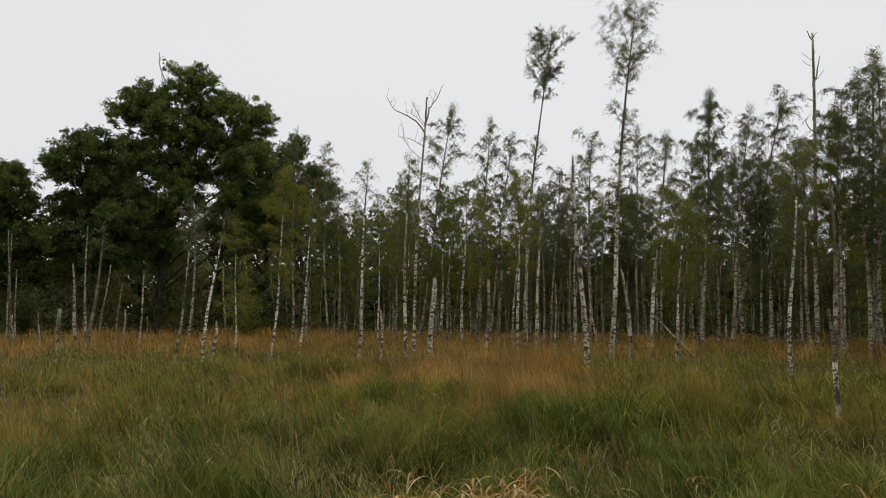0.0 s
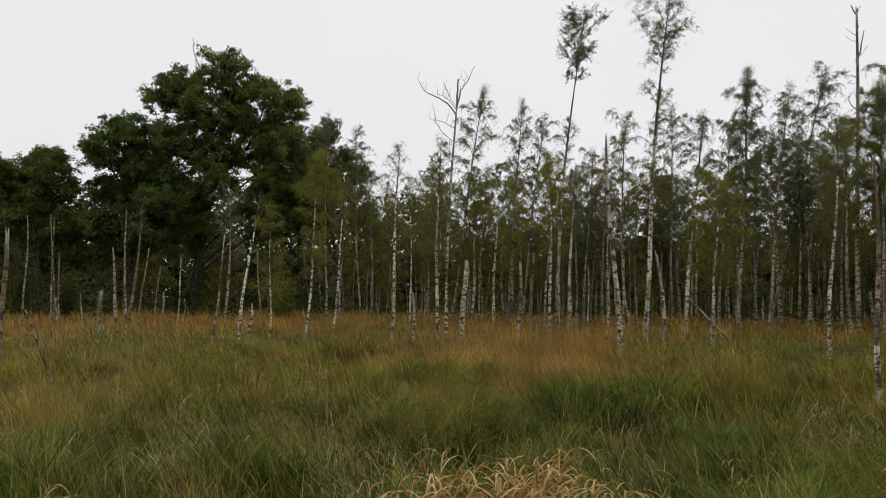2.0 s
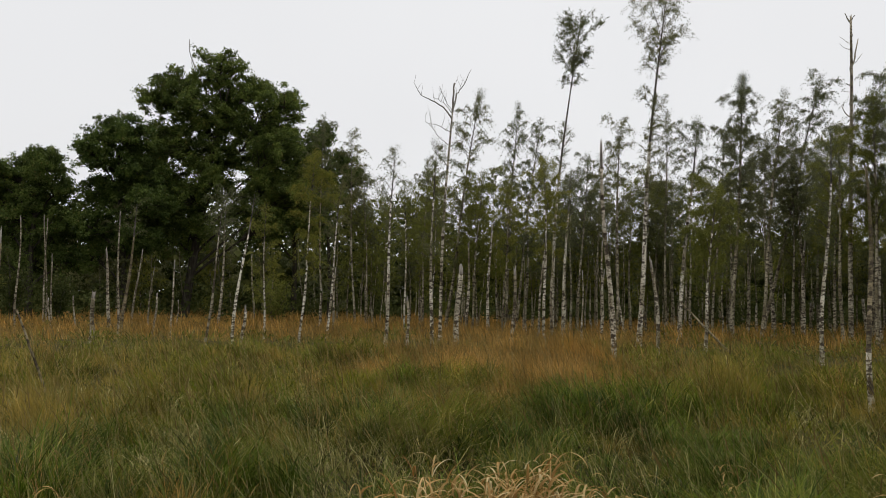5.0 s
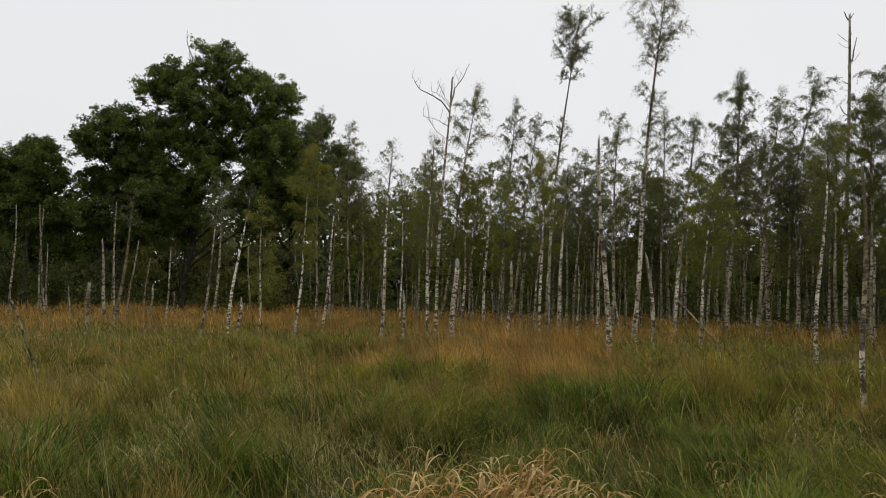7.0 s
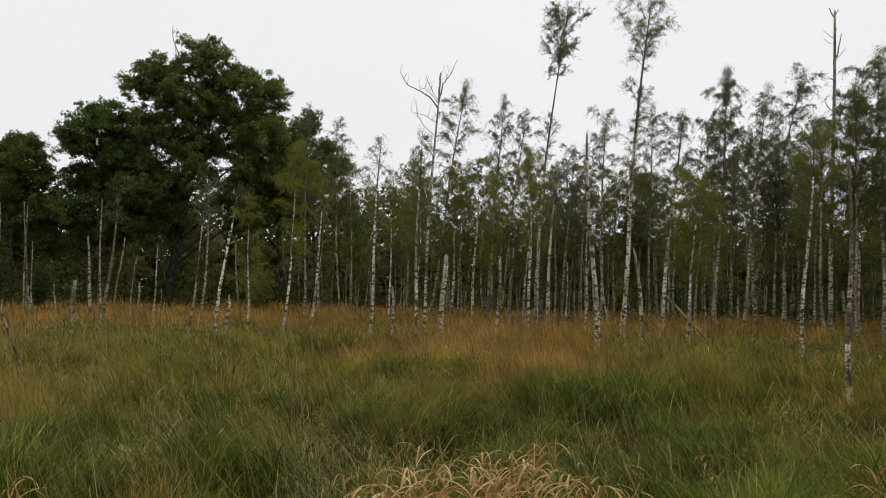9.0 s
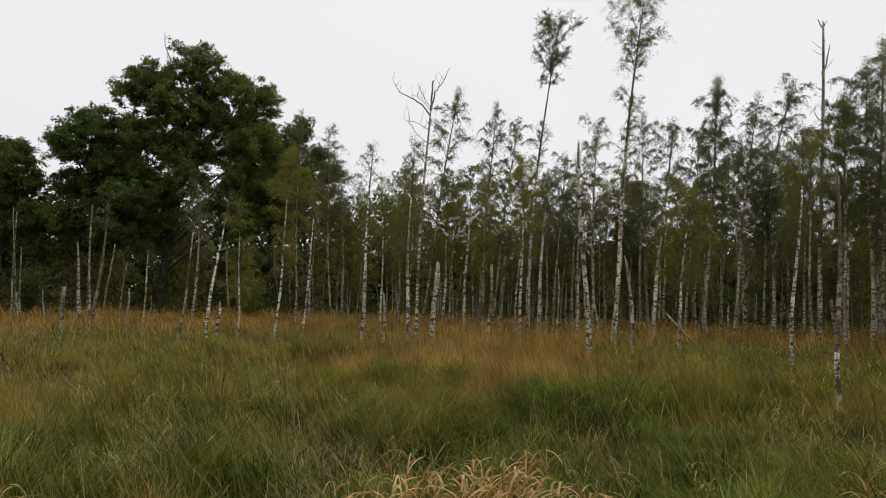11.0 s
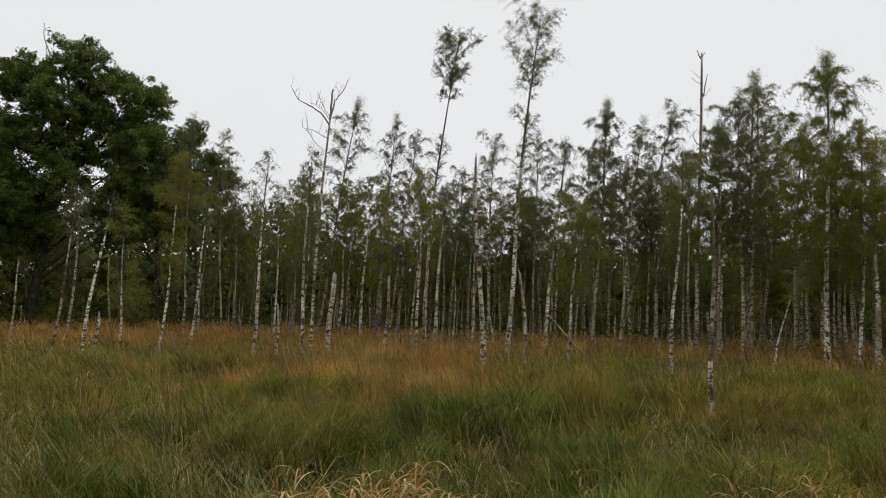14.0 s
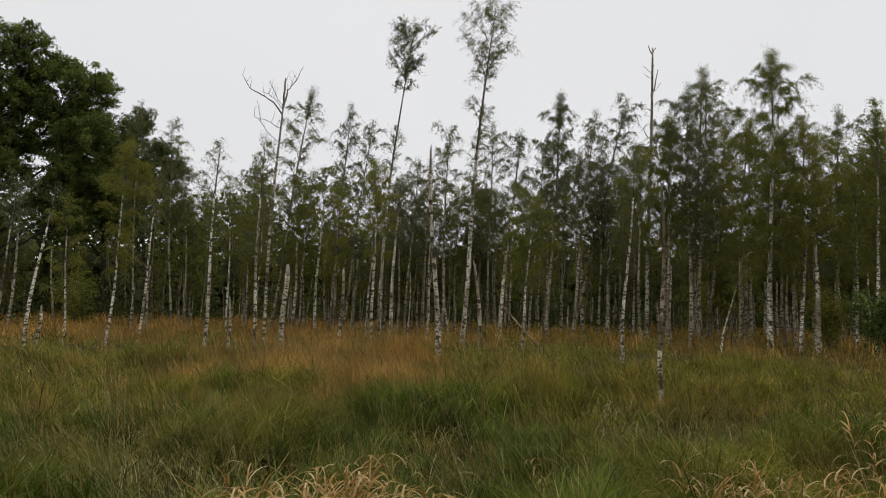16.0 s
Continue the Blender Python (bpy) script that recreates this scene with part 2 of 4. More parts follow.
def mesh_from(name, verts, faces, mat, smooth=True):
    """A mesh from an (n, 3) array and an (m, k) array of faces, all with k corners."""
    me = bpy.data.meshes.new(name)
    verts, faces = np.ascontiguousarray(verts, np.float32), np.ascontiguousarray(faces, np.int32)
    me.vertices.add(len(verts))
    me.vertices.foreach_set("co", verts.ravel())
    me.loops.add(faces.size)
    me.loops.foreach_set("vertex_index", faces.ravel())
    me.polygons.add(len(faces))
    me.polygons.foreach_set("loop_start", np.arange(0, faces.size, faces.shape[1], dtype=np.int32))
    if smooth:
        me.polygons.foreach_set("use_smooth", np.ones(len(faces), bool))
    me.materials.append(mat)
    me.update(calc_edges=True)
    return me


def part(name, me, parent, label=""):
    ob = new(name, me)
    ob.parent = parent
    return tagged(ob, label) if label else ob


def thing(name, x, y, label, category, group=""):
    """An Empty at the foot of a thing."""
    ob = new(name)
    ob.location = (x, y, float(ground_z(x, y)))
    ob.empty_display_size = 0.2
    return tagged(ob, label, category, group)


class Tubes:
    """Tapered round limbs gathered into one mesh."""

    def __init__(self):
        self.v, self.f, self.n = [], [], 0

    def add(self, pts, radii, sides=6, ragged=0.0):
        pts, radii = np.asarray(pts, float), np.asarray(radii, float)
        k = len(pts)
        d = np.gradient(pts, axis=0)
        d /= np.linalg.norm(d, axis=1, keepdims=True) + 1e-9
        ref = np.where(np.abs(d[:, 2:3]) > 0.8, [[1.0, 0, 0]], [[0, 0, 1.0]])
        a = np.cross(d, ref)
        a /= np.linalg.norm(a, axis=1, keepdims=True)
        b = np.cross(d, a)
        ang = np.arange(sides) * 2 * math.pi / sides
        ring = pts[:, None] + radii[:, None, None] * (np.cos(ang)[None, :, None] * a[:, None] + np.sin(ang)[None, :, None] * b[:, None])
        if ragged:
            ring[-1] += d[-1] * (rng.random((sides, 1)) - 0.35) * ragged
        v = np.concatenate([ring.reshape(-1, 3), pts[:1], pts[-1:] - d[-1:] * ragged * 0.3])
        i = np.arange(k - 1)[:, None] * sides
        s = np.arange(sides)[None]
        t = (s + 1) % sides
        quads = np.stack([i + s, i + t, i + t + sides, i + s + sides], -1).reshape(-1, 4)
        end = (k - 1) * sides
        caps = [[end + int(q), end + (int(q) + 1) % sides, k * sides + 1, k * sides + 1] for q in range(sides)]
        tri = np.concatenate([quads[:, [0, 1, 2]], quads[:, [0, 2, 3]], np.array(caps)[:, :3]])
        self.v.append(v)
        self.f.append(tri + self.n)
        self.n += len(v)

    def mesh(self, name, mat):
        return mesh_from(name, np.concatenate(self.v), np.concatenate(self.f), mat)


def unit(v):
    return v / (np.linalg.norm(v, axis=-1, keepdims=True) + 1e-9)


def leaf_mesh(name, at, size, mat, droop=0.0, fine=True):
    """Small pointed leaves at the places given: folded along the midrib where fine, else plain."""
    n = len(at)
    along = unit(rng.normal(size=(n, 3)) - [0, 0, droop])
    side = unit(np.cross(along, unit(rng.normal(size=(n, 3)))))
    s = (size * rng.uniform(0.65, 1.3, n))[:, None]
    if fine:
        face = np.cross(along, side)
        v = np.stack([at - along * s * 0.5, at + side * s * 0.36 + face * s * 0.09, at + along * s * 0.5, at - side * s * 0.36 + face * s * 0.09], 1)
        base = np.arange(n)[:, None] * 4
        f = np.concatenate([base + [0, 1, 2], base + [0, 2, 3]])
    else:
        v = np.stack([at - along * s * 0.45 + side * s * 0.36, at - along * s * 0.3 - side * s * 0.40, at + along * s * 0.6], 1)
        f = np.arange(3 * n).reshape(-1, 3)
    return mesh_from(name, v.reshape(-1, 3), f, mat, smooth=False)


# ---------------------------------------------------------------- ground


def build_ground():
    rings = np.concatenate([np.arange(0, 12, 0.35), np.arange(12, 40, 1.0), np.geomspace(40, 900, 26)])
    seg = 128
    ang = np.arange(seg) * 2 * math.pi / seg
    x, y = rings[:, None] * np.sin(ang), rings[:, None] * np.cos(ang)
    fade = np.clip(1.4 - rings / 120, 0, 1)[:, None]
    v = np.stack([x, y, ground_z(x, y) * fade], -1).reshape(-1, 3)
    i, s = np.arange(len(rings) - 1)[:, None] * seg, np.arange(seg)[None]
    t = (s + 1) % seg
    f = np.stack([i + s, i + s + seg, i + t + seg, i + t], -1).reshape(-1, 4)
    ob = new("ground", mesh_from("ground", v, f, M_GROUND))
    tagged(ob, "dark mossy peat ground under the moor grass", "ground", kind="structure")


build_ground()

# ---------------------------------------------------------------- trees


def trunk_line(h, lean, curl=1.0, wobble=0.05, n=14, depth_lean=0.0):
    """A function of height: the middle of a trunk that leans, more so higher up where curl is over 1, from its foot."""
    p1, p2 = rng.uniform(0, 6.28, 2)

    def at(z):
        z = np.asarray(z, float)
        u = np.clip(z / h, 0, 1)
        w = wobble * np.clip(u * 4, 0, 1)
        return np.stack([lean * u ** curl + w * np.sin(5.3 * u + p1), depth_lean * u + w * np.sin(4.1 * u + p2), z], -1)

    return at


def trunk_tube(tubes, at, h, d, tip=0.25, n=16, sides=9, ragged=0.0, upper=None, split=0.66):
    z = np.concatenate([[-0.12], np.linspace(0.05, 1, n) * h])
    u = np.clip(z / h, 0, 1)
    r = d / 2 * (tip + (1 - tip) * (1 - u) ** 0.8) * (1 + 0.35 * np.exp(-np.clip(z, 0, None) / 0.18))
    r *= 1 + rng.normal(0, 0.035, len(r))
    k = len(z) if upper is None else int(np.searchsorted(u, split))
    tubes.add(at(z[:k]), r[:k], sides, ragged if upper is None else 0.0)
    if upper is not None:
        upper.add(at(z[k - 1:]), r[k - 1:] * np.where(np.arange(len(z) - k + 1) == 0, 0.96, 1.0), sides, ragged)
    return lambda zz: d / 2 * (tip + (1 - tip) * (1 - np.clip(zz / h, 0, 1)) ** 0.8)


def birch_crown(at, h, z0, z1, w, density, size, limbs, rad, droop=0.55, rate=5.0):
    """Steep limbs into `limbs`, and the places of leaves strung along hanging twigs, between the heights z0 and z1."""
    length = z1 - z0
    count = int(max(7, rate * length + 3))
    want = density * 1.5 * w * length * 1.05 / (0.30 * size * size)
    spots = []
    for k in range(count):
        u = (k + rng.uniform(0, 1)) / count
        zb = z0 - 0.12 * length + u * length * 1.02
        prof = math.sin(math.pi * (0.2 + (0.58 if w < 1.35 else 0.71) * u)) ** 0.8 * rng.uniform(0.35, 1.3)
        reach = max(0.18, w * prof)
        az = k * 2.4 + rng.uniform(-0.6, 0.6)
        out = np.array([math.cos(az), math.sin(az), 0])
        rise = rng.uniform(0.8, 1.7) + 0.3 * u
        s = np.linspace(0, 1, 5)
        start = at(max(0.3, min(zb, h * 0.955)))
        pts = start + out * (reach * s**1.15)[:, None]
        pts[:, 2] += reach * (rise * s - 0.8 * droop * rise * s**2.4)
        pts += np.cumsum(rng.normal(0, 0.035 * reach, (5, 3)), 0) * s[:, None]
        r0 = min(0.35 * float(rad(zb)) + 0.003, 0.018)
        limbs.add(pts, np.linspace(r0, 0.004, 5), 3)
        m = max(6, int(22 * prof))
        per = max(2, int(want / count / 17.0))
        q = rng.uniform(0.15, 1.0, m) ** 0.7 * 4
        i = np.minimum(q.astype(int), 3)
        p = pts[i] + (pts[i + 1] - pts[i]) * (q - i)[:, None]
        tw = unit(out * rng.uniform(0.0, 0.7, (m, 1)) + rng.normal(0, 0.42, (m, 3)) + [0, 0, 0.35])
        ln = (rng.uniform(0.2, 0.8, m) ** 1.2 * (0.45 + 0.45 * w))[:, None, None]
        t = rng.random((m, per, 1)) ** 0.85
        hang = np.array([0, 0, 1.0]) * (droop * 1.7 * ln * t * t)
        spread = rng.uniform(0.016, 0.05, (m, 1, 1)) * (0.7 + 0.5 * w)
        spots.append((p[:, None] + tw[:, None] * ln * t - hang + rng.normal(0, 1, (m, per, 3)) * spread).reshape(-1, 3))
    if z1 > 0.9 * h:
        k = max(12, int(want / 18))
        spots.append(at(h * rng.uniform(0.88, 1.01, k)) + rng.normal(0, 0.07 + 0.05 * w, (k, 3)))
    return np.concatenate(spots)


STEMS = []  # azimuth and distance of each placed trunk


def stands(x, y):
    STEMS.append((math.degrees(math.atan2(x, y)), math.hypot(x, y)))


def birch(x, y, h, lean, d, z0, w, density, leaf="g", curl=1.0, crowns=None, droop=0.55, label="", bark=None, leaf_size=0.00138, split=0.8):
    # Farther back the default bark is darker, with the wood's shade in its colour.
    bark = bark or (M_YOUNG_SHADED_BIRCH if x > 12 and y > 27 or y > 35 else M_BIRCH)
    size = float(np.clip(leaf_size * math.hypot(x, y), 0.034, 0.09))
    tall = "slender" if d < 0.14 else "mature"
    tint = "olive-green" if leaf == "y" else "dull green"
    name = label or f"{tall} silver birch with white bark and sparse {tint} foliage"
    if not label and density > 1.15:
        name = f"{tall} silver birch with a dense {tint} crown"
    stands(x, y)
    tree = thing("birch_tree", x, y, name, "tree", "birches")
    at = trunk_line(h, lean, curl, 0.03 + 0.004 * h)
    density *= 1.28 if leaf == "g" else 1.12
    stem, limbs = Tubes(), Tubes()
    leader = Tubes()
    rad = trunk_tube(stem, at, h, d, 0.07, upper=leader, split=split)
    part("trunk", stem.mesh("birch_trunk", bark), tree)
    part("leader", leader.mesh("birch_leader", M_UPPER_STEM), tree, "thin upper stem, dark-barked and coloured as backlit")
    spots = [birch_crown(at, h, a, b, ww, dd, size, limbs, rad, droop) for a, b, ww, dd in (crowns or [(z0, h, w, density)])]
    tagged(part("twigs", limbs.mesh("birch_twigs", M_TWIG), tree), kind="stuff")
    part("crown", leaf_mesh("birch_crown", np.concatenate(spots), size, M_BIRCH_LEAF_OLIVE if leaf == "y" else M_BIRCH_LEAF, 0.6, math.hypot(x, y) < 18), tree)
    return tree


def snag(x, y, h, lean, d, bark=None, top_bark=None, split=0.95):
    """A dead birch, broken off at the top, where bare wood shows or moss has grown."""
    # On the left by the oaks, a darker bark colour carries their shade.
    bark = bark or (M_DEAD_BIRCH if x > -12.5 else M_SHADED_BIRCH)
    if h < 2.2:
        label = "short broken birch stump with flaking white bark"
    elif top_bark:
        label = "dead birch pole, pale at its foot and mossy above"
    else:
        label = "dead birch pole, snapped off, with weathered white bark"
    stands(x, y)
    tree = thing("birch_snag", x, y, label, "dead tree", "birch snags")
    at = trunk_line(h, lean, 1.0, 0.02 + 0.006 * h)
    stem, top = Tubes(), Tubes()
    trunk_tube(stem, at, h, d, 0.62 if h < 3 else 0.38, 20 if h > 3 else 14, 9, 0.25 if d > 0.1 else 0.14, top, split)
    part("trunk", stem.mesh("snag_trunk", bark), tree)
    part("mossy_top" if top_bark else "splintered_top", top.mesh("snag_top", top_bark or M_DEAD_WOOD), tree, "mossy dark upper stem" if top_bark else "bare splintered wood")
    return tree


def oak(x, y, h, d, lobes, label, bare_tip=None, turn=0.0):
    """A broad crown: lobes are (dx, z, radius); limbs reach into each, and leaves stand in flat clumps at the twig ends."""
    tree = thing("oak_tree", x, y, label, "tree", "oaks")
    at = trunk_line(h, turn, 1.3, 0.12)
    stem, twigs = Tubes(), Tubes()
    rad = trunk_tube(stem, at, h * 0.9, d, 0.12, 16, 12)
    part("trunk", stem.mesh("oak_trunk", M_OAK_BARK), tree)
    spots = []
    for dx, z, r in lobes:
        r *= 1.06
        centre = np.array([dx, rng.uniform(-1.3, 1.3), z])
        z_from = max(h * 0.16, min(z - 0.6 * abs(dx) - 0.8, h * 0.8))
        s = np.linspace(0, 1, 9)[:, None]
        p0 = at(z_from)
        main = p0 + (centre - p0) * s + np.array([0, 0, 1.0]) * (0.2 * r * np.sin(math.pi * s)) + np.cumsum(rng.normal(0, 0.07, (9, 3)), 0) * s
        limb = Tubes()
        limb.add(main, np.linspace(min(0.4 * float(rad(z_from)), 0.09) + 0.02, 0.03, 9), 6)
        part("limb", limb.mesh("oak_limb", M_OAK_BARK), tree)
        clumps = int(25 * r * r) + 10
        dirs = unit(rng.normal(size=(clumps, 3)) + [0, 0, 0.2])
        tips = centre + dirs * (r * rng.uniform(0.15, 1.45, clumps) ** 0.6)[:, None] * np.array([1.0, 1.35, 0.9])
        for tip in tips:
            q = main[rng.integers(5, 9)]
            u = np.linspace(0, 1, 5)[:, None]
            bow = np.array([0, 0, 0.12]) * np.sin(math.pi * u)
            twigs.add(q + (tip - q) * u + bow + rng.normal(0, 0.06, (5, 3)) * u, np.linspace(0.04, 0.010, 5), 3)
            size = rng.uniform(0.24, 0.56)
            k = int(42 + 155 * size)
            ball = unit(rng.normal(size=(k, 3))) * rng.random((k, 1)) ** 0.4
            ball[:, 2] = 0.62 * ball[:, 2] + 0.14
            spots.append(tip + ball * size + rng.normal(0, 0.05, (k, 3)))
            for _ in range(2):
                k = int(rng.integers(10, 26))
                off = unit(rng.normal(size=3) + [0, 0, 0.3]) * size * rng.uniform(0.9, 1.4)
                spots.append(tip + off + rng.normal(0, 0.10, (k, 3)))
    tagged(part("twigs", twigs.mesh("oak_twigs", M_OAK_BARK), tree), kind="stuff")
    part("crown", leaf_mesh("oak_crown", np.concatenate(spots), 0.142, M_OAK_LEAF, 0.2, False), tree)
    if bare_tip:
        bx, bz0, bz1 = bare_tip
        s = np.linspace(0, 1, 8)
        for lean, low, top, r in ((-0.75, bz0, bz1, 0.055), (-0.45, bz0 - 0.3, bz1 - 1.2, 0.04)):
            tip = Tubes()
            tip.add(np.stack([bx + lean * s + 0.10 * np.sin(7 * s), 0.2 * s, low + (top - low) * s], -1), np.linspace(r, 0.018, 8), 5)
            part("dead_tip", tip.mesh("oak_dead_tip", M_DEAD_WOOD), tree, "bare grey dead branch")
    return tree


# ---------------------------------------------------------------- the oaks behind the birches
oak(-21.1, 51.0, 19.6, 0.72, [(1.9, 18.7, 1.6), (-0.8, 17.4, 1.3), (-2.1, 16.3, 1.1), (4.4, 17.2, 1.3), (6.9, 16.0, 1.4), (0.4, 15.5, 1.5), (3.0, 14.8, 1.4), (-2.4, 13.9, 1.4), (5.4, 13.9, 1.6), (-0.6, 12.6, 1.7),
    (3.1, 12.0, 1.1), (7.1, 12.3, 1.5), (-1.9, 9.6, 1.8), (5.6, 10.2, 1.3), (-1.9, 6.6, 1.8), (7.8, 9.2, 1.3), (0.4, 6.4, 1.4), (6.3, 7.2, 1.2), (-3.4, 11.4, 1.2), (2.6, 9.6, 1.1), (3.9, 8.0, 0.8), (2.3, 16.6, 1.1), (1.5, 13.8, 1.2), (1.6, 11.0, 1.2), (0.7, 8.8, 1.2)],
    "big dark green oak with a broad billowing crown", (0.1, 18.4, 21.5), turn=3.2)
oak(-24.0, 47.4, 13.6, 0.60, [(-1.3, 12.9, 1.3), (0.5, 12.6, 1.2), (-2.0, 11.1, 1.0), (-0.6, 10.5, 1.4), (-2.1, 8.9, 1.0), (-1.2, 7.9, 1.4), (0.7, 7.6, 1.3), (-1.7, 6.1, 1.1), (1.2, 9.9, 1.3), (-0.4, 5.4, 1.1), (2.4, 8.0, 1.2), (1.6, 5.4, 1.1), (-2.2, 4.4, 1.1)],
    "dark green oak with a rounded crown and a thick trunk", turn=-0.8)
oak(-14.8, 58.5, 16.5, 0.5, [(-1.4, 15.4, 1.3), (-2.6, 13.4, 1.5), (0.6, 13.0, 1.3), (-1.0, 11.2, 1.6), (1.2, 10.6, 1.3), (-2.9, 10.4, 1.5), (-0.6, 8.4, 1.6), (1.6, 8.0, 1.3), (-2.6, 7.2, 1.3)],
    "tall dark green oak standing close behind another", turn=-0.8)
oak(-10.7, 53.1, 14.6, 0.36, [(-1.1, 14.5, 0.9), (-1.8, 13.1, 1.1), (0.6, 11.9, 1.1), (1.8, 10.8, 0.7), (-1.0, 11.0, 1.2), (0.6, 9.1, 1.1), (-1.9, 9.0, 1.1), (1.8, 8.0, 0.8), (-0.6, 7.2, 1.1)],
    "narrow dark green oak at the edge of the birches", turn=-0.6)
oak(-29.7, 46.0, 11.2, 0.5, [(-0.5, 10.9, 1.0), (1.3, 10.4, 1.0), (-1.7, 9.6, 1.3), (0.4, 8.6, 1.4), (2.1, 9.0, 0.6), (-1.0, 6.7, 1.6), (1.3, 6.3, 1.4), (-3.1, 8.2, 1.6), (-3.4, 9.9, 1.3), (-0.1, 4.2, 1.4), (-2.6, 4.5, 1.5), (-4.9, 7.9, 1.6), (2.0, 4.2, 1.0)],
    "dark green oak with low spreading branches", turn=0.3)

# ---------------------------------------------------------------- dead birches
snag(-18.3, 29.9, 1.5, -0.1, 0.09)
snag(-23.9, 38.7, 6.2, -0.4, 0.11)
snag(-20.6, 33.8, 3.7, -0.2, 0.10)
snag(-16.2, 28.2, 1.7, -0.1, 0.08)
snag(-13.0, 23.7, 1.7, 0.0, 0.18)
snag(-13.9, 27.3, 5.1, -0.2, 0.10)
snag(-20.3, 41.3, 4.4, 0.5, 0.15)
snag(-16.3, 34.9, 3.2, 0.2, 0.09)
snag(-13.5, 29.5, 1.8, 0.1, 0.11)
snag(-12.0, 27.7, 3.1, 0.1, 0.10)
snag(-17.2, 40.7, 1.5, 0.0, 0.07)
snag(-6.8, 20.7, 1.4, 0.1, 0.12)
snag(-13.6, 43.9, 4.4, -0.3, 0.15)
snag(-9.6, 45.0, 2.3, 0.0, 0.19)
snag(-6.1, 31.1, 3.0, 0.1, 0.13)
snag(-2.0, 22.9, 1.8, -0.0, 0.11)
snag(-0.4, 23.1, 2.8, 0.1, 0.21)
snag(-0.1, 34.0, 4.5, 0.1, 0.17)
snag(0.9, 32.5, 5.2, 0.1, 0.16)
snag(1.9, 46.5, 5.8, -0.1, 0.15)
snag(2.3, 45.9, 3.5, -0.0, 0.11)
snag(1.4, 22.6, 2.8, 0.1, 0.13)
snag(3.4, 42.5, 5.8, 0.2, 0.24)
snag(2.7, 27.5, 4.3, 0.3, 0.11)
snag(3.8, 32.4, 4.0, 0.1, 0.16)
snag(4.5, 27.8, 3.0, -0.0, 0.09)
snag(7.9, 45.3, 3.4, -0.1, 0.15)
snag(8.3, 45.2, 3.2, -0.1, 0.15)
snag(5.9, 31.3, 4.5, 0.1, 0.13)
snag(3.5, 16.9, 5.5, -0.3, 0.14)
snag(7.3, 33.1, 2.0, -0.2, 0.11)
snag(9.5, 45.0, 5.6, 0.0, 0.22)
snag(5.2, 19.2, 2.8, -0.2, 0.11)
snag(13.5, 44.0, 5.5, 0.0, 0.19)
snag(13.8, 43.9, 5.9, -0.0, 0.19)
snag(16.0, 43.2, 2.8, -0.1, 0.19)
snag(16.2, 37.7, 5.1, -0.1, 0.27)
snag(16.8, 35.9, 5.0, 0.3, 0.23)
snag(19.9, 41.5, 2.2, 0.2, 0.15)
snag(24.2, 39.1, 3.8, 0.1, 0.22)
snag(-15.9, 30.5, 3.7, -0.4, 0.17)
snag(15.1, 37.4, 1.6, 0.1, 0.13)
snag(18.7, 42.0, 2.5, -0.0, 0.15)
snag(18.0, 31.2, 4.2, -0.0, 0.18)
snag(23.8, 33.0, 4.5, -0.1, 0.20)
snag(27.6, 36.9, 3.5, -0.1, 0.26)
snag(28.0, 36.5, 3.5, -0.0, 0.19)
snag(28.5, 36.2, 3.9, -0.0, 0.22)
snag(21.0, 26.2, 2.7, -0.1, 0.16)
snag(20.0, 23.7, 4.2, -0.0, 0.25)
snag(30.3, 34.6, 3.5, 0.1, 0.15)
snag(26.0, 28.4, 3.8, 0.0, 0.19)
snag(25.4, 38.4, 1.9, -0.1, 0.19)
snag(31.6, 33.5, 4.5, 0.1, 0.19)
snag(20.1, 31.9, 3.3, -0.3, 0.25)
snag(5.48, 9.75, 3.53, -0.0, 0.081, bark=M_DEAD_BIRCH, top_bark=M_MOSSY_BIRCH, split=0.32)
snag(21.53, 38.58, 2.08, -0.15, 0.233)
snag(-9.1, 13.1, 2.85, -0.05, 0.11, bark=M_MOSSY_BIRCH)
snag(-19.9, 30.0, 5.2, -0.1, 0.10)
snag(-20.1, 32.3, 5.3, -0.1, 0.09)


